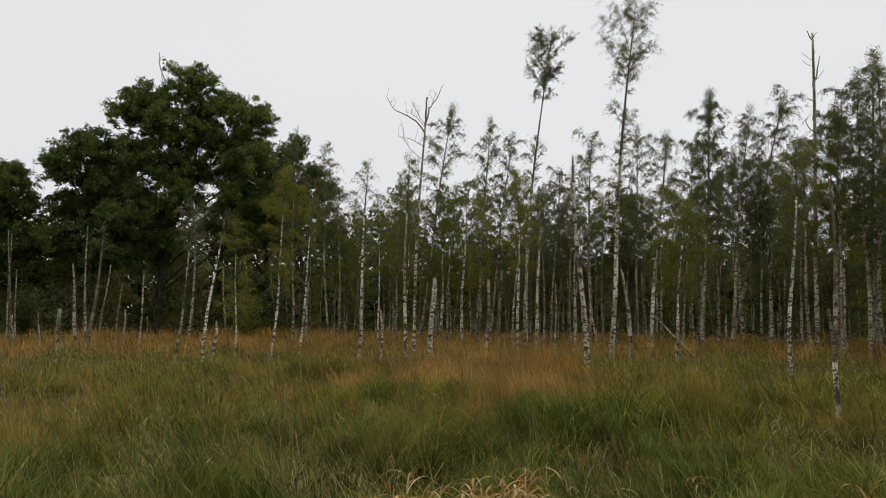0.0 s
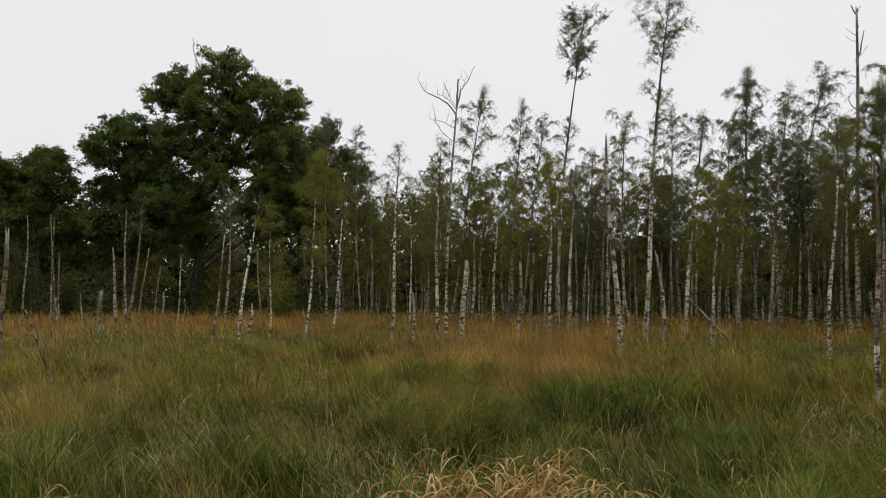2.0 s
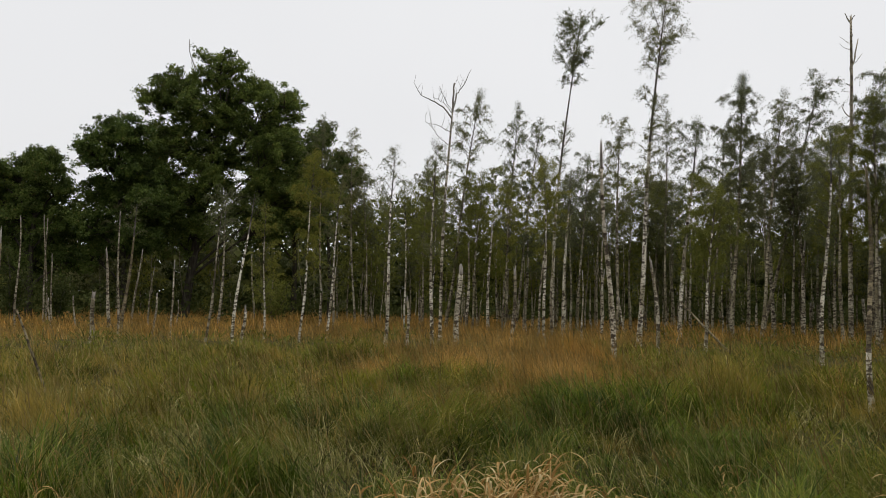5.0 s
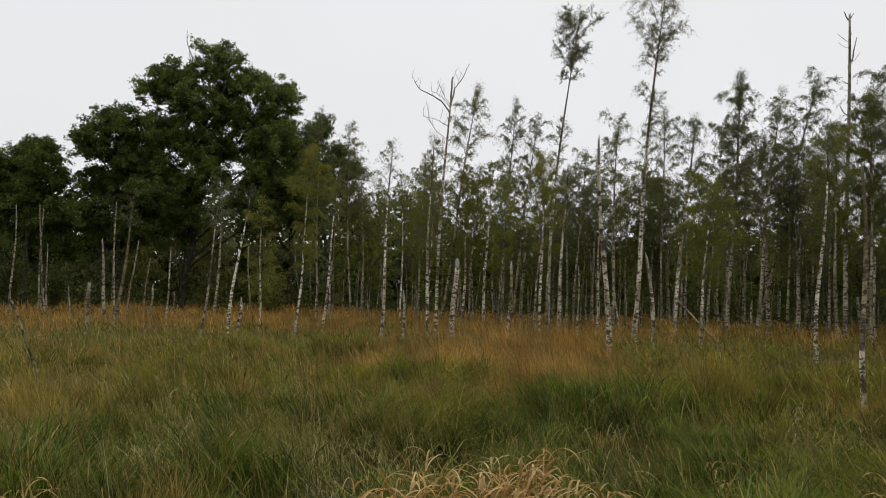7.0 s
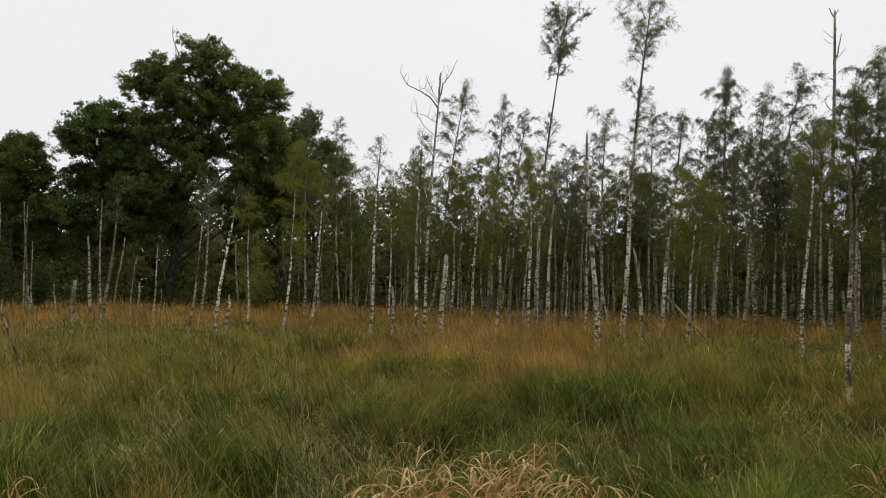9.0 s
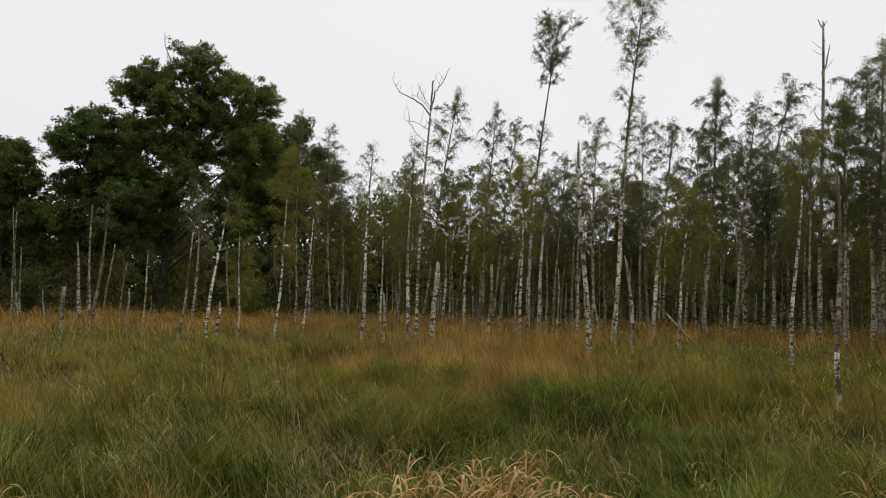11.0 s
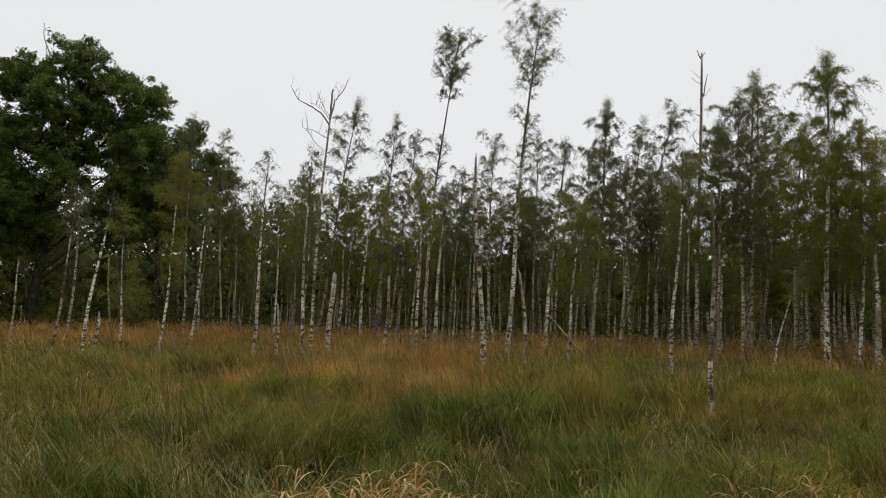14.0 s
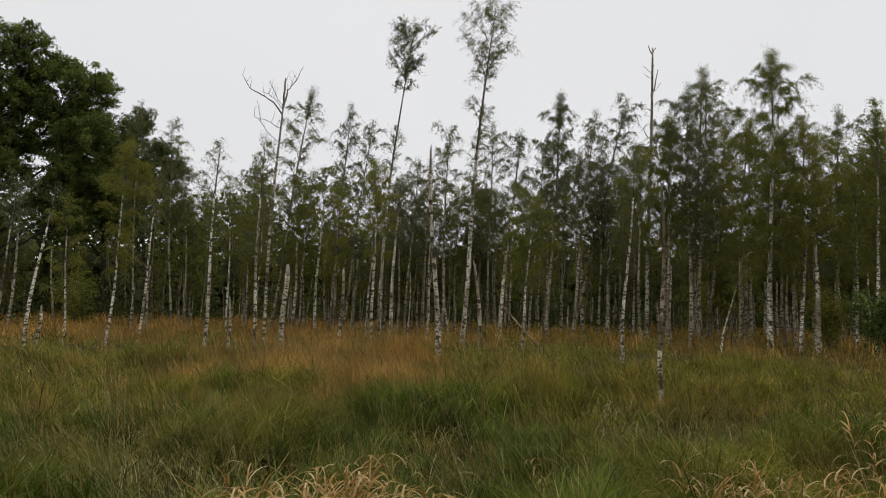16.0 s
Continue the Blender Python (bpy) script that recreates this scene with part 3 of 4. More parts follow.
def broken_birch(x, y, h, d):
    """A tall dead trunk with a forked top and a few broken limbs."""
    tree = thing("birch_snag", x, y, "tall dead birch trunk with a forked broken top", "dead tree", "birch snags")
    at = trunk_line(h, 0.42, 1.0, 0.07)
    stem, upper = Tubes(), Tubes()
    trunk_tube(stem, at, h, d, 0.36, 18, 9, 0.2, upper, 0.62)
    stands(x, y)
    part("trunk", stem.mesh("snag_trunk", M_DEAD_BIRCH), tree)
    part("leader", upper.mesh("snag_leader", M_SHADED_BIRCH), tree, "darker grey upper trunk")
    for z, dx, dy, dz, r in ((12.8, 0.36, 0.1, 1.30, 0.042), (14.9, -0.20, 0.1, 0.45, 0.035), (15.0, 0.10, -0.1, 0.22, 0.03), (13.9, -0.46, 0.1, 0.42, 0.014), (13.6, -0.42, 0.2, 0.34, 0.013),
                             (12.9, 0.55, 0.1, 0.60, 0.018), (12.5, -0.14, -0.1, 0.32, 0.03), (11.9, -0.2, 0.1, 0.16, 0.03), (10.4, -0.40, 0.1, 0.5, 0.032), (14.2, 0.14, 0.1, 0.2, 0.02), (11.6, -0.3, 0.2, 0.1, 0.012)):
        limb = Tubes()
        s = np.linspace(0, 1, 6)[:, None]
        p = at(z) + np.concatenate([dx * s**0.8, dy * s, dz * s**1.3], 1) + rng.normal(0, 0.018, (6, 3)) * s
        limb.add(p, np.linspace(r, r * 0.5, 6), 6, 0.06)
        part("broken_limb", limb.mesh("snag_limb", M_SHADED_BIRCH), tree)
    return tree


broken_birch(17.2, 32.1, 15.2, 0.235)

# A leaning dead pole, a fallen one, and poles by the oaks.


def lying(name, a, b, d, label, mat=M_DEAD_BIRCH):
    """A pole between two points, both given from the ground up."""
    base = thing(name, a[0], a[1], label, "dead wood")
    a, b = np.array(a, float), np.array(b, float)
    s = np.linspace(0, 1, 9)[:, None]
    t = Tubes()
    p = (b - a) * s + [0, 0, a[2]] + rng.normal(0, 0.006, (9, 3))
    t.add(p, np.linspace(d / 2, d / 3, 9), 8, 0.08)
    part("pole", t.mesh("pole", mat), base)


lying("leaning_pole", (-5.88, 9.8, -0.05), (-6.36, 9.6, 1.36), 0.042, "thin leaning dead birch stem in the grass", M_MOSSY_BIRCH)
lying("fallen_pole", (8.95, 24.2, -0.05), (7.6, 25.4, 1.75), 0.09, "fallen birch stem propped at a slant in the grass", M_MOSSY_BIRCH)
lying("birch_log", (22.6, 33.5, 0.45), (23.9, 33.3, 0.55), 0.14, "short pale birch log lying in the grass")

# A dead fork: two bare arms and fine twigs above a living wood.


def dead_fork(x, y, h, d):
    tree = thing("dead_birch", x, y, "bare dead birch with a forked grey top", "dead tree", "birch snags")
    at = trunk_line(h, 0.34, 1.7, 0.03)
    stem = Tubes()
    trunk_tube(stem, at, h, d, 0.42, 18, 9, 0.05)
    part("trunk", stem.mesh("fork_trunk", M_DEAD_BIRCH), tree)

    def arm(z, bends, r, twigs, tip=0.008):
        """A limb through the bends (dx, dz) from its root on the trunk, with fine upright twigs."""
        arms = Tubes()
        knots = np.array([(0.0, 0.0)] + bends)
        q = np.linspace(0, len(bends), 4 * len(bends) + 1)
        dx, dz = np.interp(q, np.arange(len(knots)), knots[:, 0]), np.interp(q, np.arange(len(knots)), knots[:, 1])
        p = at(z) + np.stack([dx, 0.3 * dx, dz], -1) + rng.normal(0, 0.014, (len(q), 3)) * (q > 0)[:, None]
        arms.add(p, np.linspace(r, tip, len(q)), 5)
        for _ in range(twigs):
            i = rng.integers(len(q) // 3, len(q))
            e = p[i] + [rng.uniform(-0.25, 0.2), rng.uniform(-0.3, 0.3), rng.uniform(0.15, 0.7)]
            u = np.linspace(0, 1, 4)[:, None]
            arms.add(p[i] + (e - p[i]) * u + rng.normal(0, 0.03, (4, 3)) * u, np.linspace(0.009, 0.004, 4), 3)
        part("arm", arms.mesh("fork_arm", M_DEAD_WOOD), tree)

    arm(h - 0.05, [(0.16, 0.75), (0.38, 1.05), (0.70, 1.80)], 0.042, 4)
    arm(h - 0.05, [(0.02, 0.5), (0.06, 1.15)], 0.046, 1, 0.032)
    arm(h - 0.3, [(-0.36, 0.42), (-0.8, 0.66), (-1.22, 0.82), (-1.50, 1.28)], 0.036, 4)
    arm(h - 0.1, [(-0.35, 0.4), (-0.75, 0.6)], 0.014, 4)
    arm(h + 0.0, [(-0.25, 0.35), (-0.55, 0.95)], 0.012, 2)
    arm(h - 0.85, [(-0.5, 0.22), (-0.98, 0.32)], 0.014, 4)
    arm(h - 1.4, [(-0.4, 0.3), (-0.8, 0.8)], 0.012, 3)
    arm(h - 1.5, [(0.3, 0.3), (0.66, 0.42)], 0.020, 3)
    arm(h - 2.2, [(-0.3, 0.3), (-0.65, 0.7)], 0.022, 3)


dead_fork(-1.10, 27.0, 9.22, 0.14)

# ---------------------------------------------------------------- living birches
birch(4.0, 33.7, 15.9, 1.32, 0.18, 12, 1.0, 1.0, "g", crowns=[(12.5, 15.8, 0.98, 1.8), (12.4, 13.8, 1.05, 1.3), (8.4, 10.6, 0.34, 0.9), (6.6, 8.6, 0.3, 0.6)], curl=1.6, droop=0.12, split=0.5, label="very tall slender birch with a tufted crown on a bare stem")
birch(6.8, 28.2, 14.9, 1.22, 0.21, 11, 1.1, 1.0, "g", crowns=[(11.7, 14.6, 1.35, 1.25), (11.0, 12.6, 0.8, 1.0), (8.3, 10.3, 0.5, 1.3), (5.5, 8.2, 0.42, 0.9)], curl=1.15, droop=0.3, split=0.56, label="very tall birch with a ragged crown and tufted white stem")
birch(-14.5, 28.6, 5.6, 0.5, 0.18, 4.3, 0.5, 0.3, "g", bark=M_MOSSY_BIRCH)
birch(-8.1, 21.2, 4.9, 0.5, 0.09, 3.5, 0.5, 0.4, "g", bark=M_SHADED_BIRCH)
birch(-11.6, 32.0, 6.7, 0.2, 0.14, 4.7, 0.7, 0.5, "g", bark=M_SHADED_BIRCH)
birch(-7.1, 20.7, 4.9, 0.5, 0.12, 4.3, 0.2, 0.1, "g")
birch(-8.5, 28.8, 5.7, -0.1, 0.10, 1.6, 0.7, 0.6, "y")
birch(-6.4, 26.2, 7.3, 0.5, 0.11, 2.9, 0.8, 1.6, "y")
birch(-6.0, 29.4, 6.7, 0.5, 0.12, 4.2, 0.6, 0.4, "g")
birch(-10.0, 47.0, 14.3, -0.3, 0.16, 6.9, 1.2, 0.8, "g")
birch(-7.4, 45.4, 12.8, -0.7, 0.15, 6.8, 1.1, 0.9, "g")
birch(-6.7, 45.5, 10.4, -0.3, 0.11, 5.7, 1.0, 0.9, "g")
birch(-2.6, 21.8, 6.6, 0.2, 0.13, 3.9, 0.5, 0.55, "g")
birch(-3.1, 33.9, 7.6, -0.1, 0.11, 3.8, 0.8, 0.9, "y")
birch(-1.1, 21.0, 6.6, -0.0, 0.12, 3.2, 0.4, 0.8, "g")
birch(-2.5, 37.9, 8.8, 0.1, 0.12, 4.4, 0.8, 0.8, "y")
birch(-1.3, 38.0, 13.3, 1.8, 0.19, 4.1, 1.1, 1.0, "g")
birch(0.2, 36.0, 8.4, 0.4, 0.13, 3.6, 1.2, 1.6, "y")
birch(-1.9, 35.0, 7.2, 0.2, 0.10, 3.4, 1.0, 1.3, "y")
birch(2.2, 41.9, 13.7, 0.6, 0.20, 5.1, 1.0, 0.95, "g")
birch(2.8, 41.9, 12.8, 1.4, 0.17, 5.1, 1.0, 0.9, "g")
birch(3.0, 27.8, 7.5, 0.0, 0.14, 3.7, 1.0, 1.5, "y")
birch(1.6, 33.5, 7.4, 0.3, 0.11, 3.6, 0.9, 1.2, "y", bark=M_YOUNG_SHADED_BIRCH)
birch(4.4, 32.7, 7.8, 0.3, 0.21, 4.6, 0.7, 0.4, "g")
birch(6.1, 39.5, 10.2, 0.6, 0.16, 4.6, 1.1, 0.9, "g")
birch(7.4, 35.2, 10.8, 0.2, 0.18, 5.1, 1.0, 0.9, "g")
birch(7.9, 43.3, 11.0, 0.2, 0.18, 5.2, 1.1, 0.9, "g")
birch(9.7, 32.6, 10.3, 0.9, 0.22, 4.6, 1.0, 0.9, "g")
birch(11.3, 40.4, 12.9, 0.1, 0.17, 5.3, 1.0, 0.9, "g")
birch(7.6, 22.8, 5.4, 0.4, 0.12, 2.4, 0.9, 1.5, "y")
birch(13.9, 37.5, 14.1, 0.9, 0.24, 5.7, 1.55, 1.6, "g")
birch(14.3, 41.6, 12.1, 0.9, 0.18, 5.8, 1.1, 0.9, "g")
birch(13.7, 33.3, 12.0, 1.3, 0.18, 5.3, 0.9, 0.9, "g")
birch(15.2, 36.9, 13.8, 3.4, 0.20, 6.0, 1.3, 1.0, "g")
birch(9.8, 19.8, 6.8, 0.4, 0.13, 3.1, 0.5, 0.7, "g")
birch(16.9, 29.5, 10.7, 0.1, 0.17, 4.4, 1.4, 1.3, "y")
birch(17.7, 29.0, 12.2, 0.1, 0.19, 5.1, 1.2, 1.1, "g")
birch(19.1, 30.5, 13.6, 0.5, 0.20, 5.3, 1.0, 1.0, "g")
birch(17.3, 33.8, 9.0, 0.5, 0.15, 3.4, 1.4, 1.2, "y")
birch(16.6, 36.4, 8.9, 0.2, 0.16, 3.5, 1.3, 1.0, "g")
birch(16.8, 42.8, 10.6, 0.5, 0.19, 4.6, 1.3, 0.9, "g")
birch(19.9, 32.4, 14.4, 0.7, 0.25, 5.6, 1.2, 1.0, "g")
birch(21.5, 33.7, 12.7, 1.6, 0.20, 4.9, 1.3, 1.0, "g")
birch(19.3, 25.6, 12.7, 0.3, 0.23, 3.7, 1.6, 1.9, "y")
birch(19.5, 27.9, 10.3, 0.5, 0.17, 3.5, 1.2, 1.3, "y")
birch(20.2, 24.9, 9.7, 0.4, 0.16, 3.2, 1.2, 1.4, "y")
birch(26.6, 30.0, 12.1, 0.1, 0.20, 4.1, 1.1, 0.7, "g")
birch(20.8, 21.7, 9.2, 0.3, 0.17, 3.5, 1.2, 1.4, "y")
birch(21.7, 23.6, 7.5, 0.1, 0.13, 2.9, 1.0, 1.2, "y")
birch(14.3, 21.6, 3.6, 0.9, 0.08, 1.9, 0.4, 0.5, "y")
birch(16.3, 31.0, 9.6, -0.1, 0.17, 4.7, 1.6, 1.5, "y")
birch(18.2, 32.2, 11.5, 0.5, 0.18, 5.6, 1.7, 1.5, "g")
birch(15.0, 36.0, 10.4, 0.3, 0.16, 5.7, 1.4, 1.3, "g")
birch(17.1, 36.2, 10.2, -0.2, 0.16, 5.4, 1.5, 1.3, "g")
birch(6.3, 43.5, 9.9, 0.1, 0.18, 5.2, 1.4, 1.1, "g")
birch(10.3, 44.8, 9.6, -0.0, 0.19, 4.9, 1.7, 1.2, "y")
birch(8.2, 45.3, 9.0, -0.3, 0.19, 4.9, 1.5, 1.1, "g")
birch(11.8, 44.5, 9.2, 0.2, 0.19, 4.9, 1.5, 1.1, "y")
birch(22.0, 31.0, 10.8, 0.4, 0.19, 4.5, 1.9, 1.3, "y")
birch(24.5, 31.6, 10.4, 0.1, 0.20, 4.6, 2.0, 1.3, "g")
birch(25.6, 30.7, 11.0, 0.5, 0.20, 4.6, 2.0, 1.3, "y")
birch(22.8, 35.3, 10.5, 0.0, 0.17, 4.8, 1.9, 1.2, "g")
birch(15.4, 41.2, 9.6, -0.2, 0.18, 5.2, 1.8, 1.2, "y")
birch(19.4, 39.5, 10.3, 0.2, 0.18, 5.2, 1.8, 1.2, "g")
birch(12.9, 44.2, 9.4, -0.2, 0.19, 5.4, 1.9, 1.1, "y")

# ---------------------------------------------------------------- the wood behind: thin crowded birches


def wood():
    kinds = []
    for k in range(7):
        h = (9.0, 8.5, 9.6, 7.5, 8.8, 10.6, 6.5)[k]
        tree = thing("birch_tree", 0, 0, "thin crowded birch in the shade of the wood", "tree", "birches of the wood")
        at = trunk_line(h, rng.uniform(-0.8, 0.8), 1.0, 0.12)
        stem, limbs = Tubes(), Tubes()
        rad = trunk_tube(stem, at, h, rng.uniform(0.11, 0.17), 0.12, 9, 6)
        part("trunk", stem.mesh("thin_trunk", M_YOUNG_SHADED_BIRCH), tree)
        spots = birch_crown(at, h, h * (0.30, 0.38, 0.42, 0.2, 0.36, 0.45, 0.15)[k], h, 1.35, 1.25, 0.13, limbs, rad, 0.55, 2.8)
        tagged(part("twigs", limbs.mesh("thin_twigs", M_TWIG), tree), kind="stuff")
        part("crown", leaf_mesh("thin_crown", spots, 0.13, M_BIRCH_LEAF_OLIVE if k % 2 == 0 else M_BIRCH_LEAF, 0.6, False), tree)
        kinds.append(tree)
    made = 0
    places = []
    while made < 80:
        az = rng.uniform(-37, 50)
        r = math.sqrt(rng.uniform(44**2, 74**2)) if az > -12 else math.sqrt(rng.uniform(52**2, 78**2))
        x, y = r * math.sin(radians(az)), r * math.cos(radians(az))
        if any((x - a) ** 2 + (y - b) ** 2 < 1.2 for a, b in places):
            continue
        places.append((x, y))
        k = rng.integers(0, 7)
        if az < -10:
            k = (1, 3, 6)[rng.integers(0, 3)]
        sc = rng.uniform(0.85, 1.1)
        m = pose(x, y, float(ground_z(x, y)), 0, 0, rng.uniform(0, 360)) @ Matrix.Diagonal((sc, sc, sc, 1))
        if made < 7:
            tree = kinds[made]
            tree.matrix_basis = m
        else:
            copy_thing(kinds[k], m)
        made += 1
    # Poles without leaves among them.
    for _ in range(60):
        az = rng.uniform(-9, 47)
        r = rng.uniform(38, 58)
        snag(r * math.sin(radians(az)), r * math.cos(radians(az)), rng.uniform(1.5, 6.5), rng.uniform(-0.25, 0.4), rng.uniform(0.07, 0.14), bark=M_YOUNG_SHADED_BIRCH)


def young_birches(n, a0, a1, r0, r1, h0, h1):
    """Leafy young birches that fill the edge of the wood, standing back from the older trunks."""
    placed = [s for s in STEMS]
    for _ in range(n):
        az, r = radians(rng.uniform(a0, a1)), rng.uniform(r0, r1)
        h = rng.uniform(h0, h1)
        for a, far in placed:
            if far < 47 and radians(abs(a - math.degrees(az))) * far < 1.0:
                h *= math.sqrt(max(r, far + 1.5) / r)
                r = max(r, far + 1.5)
        birch(r * math.sin(az), r * math.cos(az), h, rng.uniform(-0.4, 0.5), rng.uniform(0.08, 0.12), h * rng.uniform(0.24, 0.42), rng.uniform(0.9, 1.3), rng.uniform(0.9, 1.4), "y" if rng.random() < 0.7 else "g", leaf_size=0.0025, bark=M_YOUNG_SHADED_BIRCH)


young_birches(18, -12, 14, 32, 42, 5.5, 8.2)
young_birches(12, -5, 10, 34, 43, 7.0, 9.2)
young_birches(26, 14, 47, 31, 42, 7.0, 9.6)
young_birches(14, 20, 47, 27, 34, 5.0, 7.0)
young_birches(12, 33, 47, 27, 36, 7.5, 9.6)
young_birches(13, 27, 47, 26, 33, 3.6, 6.0)
wood()


def shrub(x, y, h, w, n, leaf, label):
    """A leafy bush: several stems from the ground, leaves in loose tufts."""
    bush = thing("shrub", x, y, label, "shrub", "shrubs")
    stems, spots = Tubes(), []
    for k in range(9):
        a, lean = k * 2.4, rng.uniform(0.2, 1.0)
        top = np.array([math.cos(a) * w * lean, math.sin(a) * w * lean, h * rng.uniform(0.6, 1.0)])
        s = np.linspace(0, 1, 6)[:, None]
        p = top * [1, 1, 0] * s**1.4 + top * [0, 0, 1] * s + rng.normal(0, 0.04, (6, 3)) * s
        stems.add(p, np.linspace(0.028, 0.006, 6), 4)
        q = p[rng.integers(2, 6, n // 9 // 14)]
        spots.append((q[:, None] + rng.normal(0, 0.16, (len(q), 14, 3)) + rng.normal(0, 0.2, (len(q), 1, 3))).reshape(-1, 3))
    tagged(part("stems", stems.mesh("shrub_stems", M_TWIG), bush), kind="stuff")
    at = np.concatenate(spots)
    at[:, 2] = np.abs(at[:, 2]) + 0.05
    part("foliage", leaf_mesh("shrub_leaves", at, 0.11, leaf, 0.2, False), bush)


# The first three bushes take the darkened leaf in place of oak shade.
shrub(-24.1, 31.9, 3.4, 1.3, 4200, M_SHADE_LEAF, "bush with the oaks' shade put into its dark green leaves")
shrub(-21.6, 36.0, 2.9, 0.8, 2600, M_SHADE_LEAF, "bush with the oaks' shade put into its dark green leaves")
shrub(-24.5, 36.5, 3.8, 0.9, 2600, M_SHADE_LEAF, "bush with the oaks' shade put into its dark green leaves")
shrub(-11.5, 40.4, 2.6, 1.0, 2600, M_BIRCH_LEAF_OLIVE, "olive-green bush among the birch stems")
shrub(19.6, 20.0, 2.6, 1.1, 4200, M_OAK_LEAF, "fresh green bush at the edge of the wood")
shrub(21.6, 25.0, 2.4, 0.9, 2600, M_BIRCH_LEAF_OLIVE, "olive-green bush among the birch stems")


def far_wood():
    """The closed edge of the wood behind everything, all round the clearing's far side."""
    n = 120000
    az = np.radians(rng.uniform(-62, 72, n))
    r = rng.uniform(76, 92, n)
    top = 5.6 + 2.0 * smooth(5, -2, np.degrees(az)) + 4.0 * lattice(np.degrees(az), 0 * az, 3.0, 9) + 2.6 * lattice(np.degrees(az), 0 * az, 1.3, 10)
    z = 0.2 + top * rng.random(n) ** 1.6
    at = np.stack([r * np.sin(az), r * np.cos(az), z], -1)
    ob = new("far_wood", leaf_mesh("far_wood", at, 0.60, M_SHADE_LEAF, fine=False))
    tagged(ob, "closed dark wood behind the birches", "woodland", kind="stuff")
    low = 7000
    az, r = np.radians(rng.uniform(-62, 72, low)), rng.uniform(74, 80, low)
    ob = new("far_thicket", leaf_mesh("far_thicket", np.stack([r * np.sin(az), r * np.cos(az), 0.2 + 6.5 * rng.random(low)], -1), 1.5, M_SHADE_LEAF))
    tagged(ob, "dark thicket at the foot of the far wood", "woodland", kind="stuff")
    shrubs = 26000
    c = 420
    ca, cr = np.radians(rng.uniform(-40, 52, c)), rng.uniform(46, 76, c)
    pick = rng.integers(0, c, shrubs)
    at = np.stack([cr[pick] * np.sin(ca[pick]), cr[pick] * np.cos(ca[pick]), np.zeros(shrubs)], -1)
    hgt = rng.uniform(0.8, 3.6, c)[pick]
    at += rng.normal(0, 1, (shrubs, 3)) * [0.9, 0.9, 0]
    at[:, 2] = 0.15 + hgt * rng.random(shrubs) ** 0.7
    ob = new("undergrowth", leaf_mesh("undergrowth", at, 0.22, M_SHADE_LEAF))
    tagged(ob, "dark leafy undergrowth between the trunks of the wood", "undergrowth", kind="stuff")


far_wood()

# ---------------------------------------------------------------- grass


def arcs(roots, length, width, az, phi0, phi1, levels, power=1.2, taper=0.75, full=1.6):
    """Tapering blades: each sets off phi0 from upright and bows over to phi1. All arrays run blade by blade."""
    n = len(roots)
    ahead = np.stack([np.cos(az), np.sin(az), 0 * az], -1)
    tw = az + math.pi / 2 + rng.normal(0, 0.6, n)
    side = np.stack([np.cos(tw), np.sin(tw), 0 * tw], -1)
    verts, mid = [], roots.astype(float)
    for k in range(levels + 1):
        u = k / levels
        if k:
            phi = phi0 + (phi1 - phi0) * ((k - 0.5) / levels) ** power
            mid = mid + ahead * (length / levels * np.sin(phi))[:, None] + np.array([0, 0, 1.0]) * (length / levels * np.cos(phi))[:, None]
        if k < levels:
            half = width * 0.5 * (1 - taper * u**full)
            verts += [mid - side * half[:, None], mid + side * half[:, None]]
        else:
            verts.append(mid)
    v = np.stack(verts, 1).reshape(-1, 3)
    one = []
    for k in range(levels - 1):
        q = 2 * k
        one += [[q, q + 1, q + 3], [q, q + 3, q + 2]]
    q = 2 * (levels - 1)
    one.append([q, q + 1, q + 2])
    f = (np.arange(n)[:, None, None] * (2 * levels + 1) + np.array(one)[None]).reshape(-1, 3)
    return v, f, mid


def grass(name, label, mat, *bow):
    v, f, tips = arcs(*bow)
    tagged(new(name, mesh_from(name, v, f, mat)), label, "grass", kind="stuff")
    return tips


def mound(x, y, cx, cy, rx, ry):
    return np.exp(-(((x - cx) / rx) ** 2) - ((y - cy) / ry) ** 2)


def russet_share(x, y):
    az = np.degrees(np.arctan2(x, y))
    edge = np.interp(az, [-40, -24, -14, -5, 0, 12, 20, 50], [30, 27, 27, 30, 21, 21, 26, 24])
    thick = np.interp(az, [-40, -12, 0, 12, 20, 50], [0.85, 0.92, 0.92, 0.75, 0.45, 0.55])
    r = np.hypot(x, y) + 5 * (lattice(x, y, 4, 21) - 0.5)
    far = smooth(-1.5, 2.5, r - edge) * thick
    centre = 0.92 * smooth(0.25, 0.75, mound(x, y, 0.6, 16.0, 3.4, 6.6) + 0.5 * (lattice(x, y, 1.6, 24) - 0.5))
    drift = 0.16 * smooth(0.7, 0.9, lattice(x, y, 1.2, 22)) * smooth(7, 13, np.hypot(x, y))
    return np.clip(np.maximum(np.maximum(far, centre), drift) + 0.02, 0, 0.95)


def straw_share(x, y):
    left = 0.85 * mound(x, y, -5.0, 7.4, 1.2, 2.4) + 0.36 * mound(x, y, -6.5, 13, 4.5, 4) + 0.5 * mound(x, y, -1.6, 7.6, 0.35, 1.0)
    right = 0.10 * mound(x, y, 7, 11, 4, 4) + 0.45 * mound(x, y, 13.5, 16, 3.5, 5)
    drift = 0.26 * smooth(0.6, 0.85, lattice(x, y, 1.7, 23))
    return np.clip(left + right + drift + 0.03, 0, 0.9)


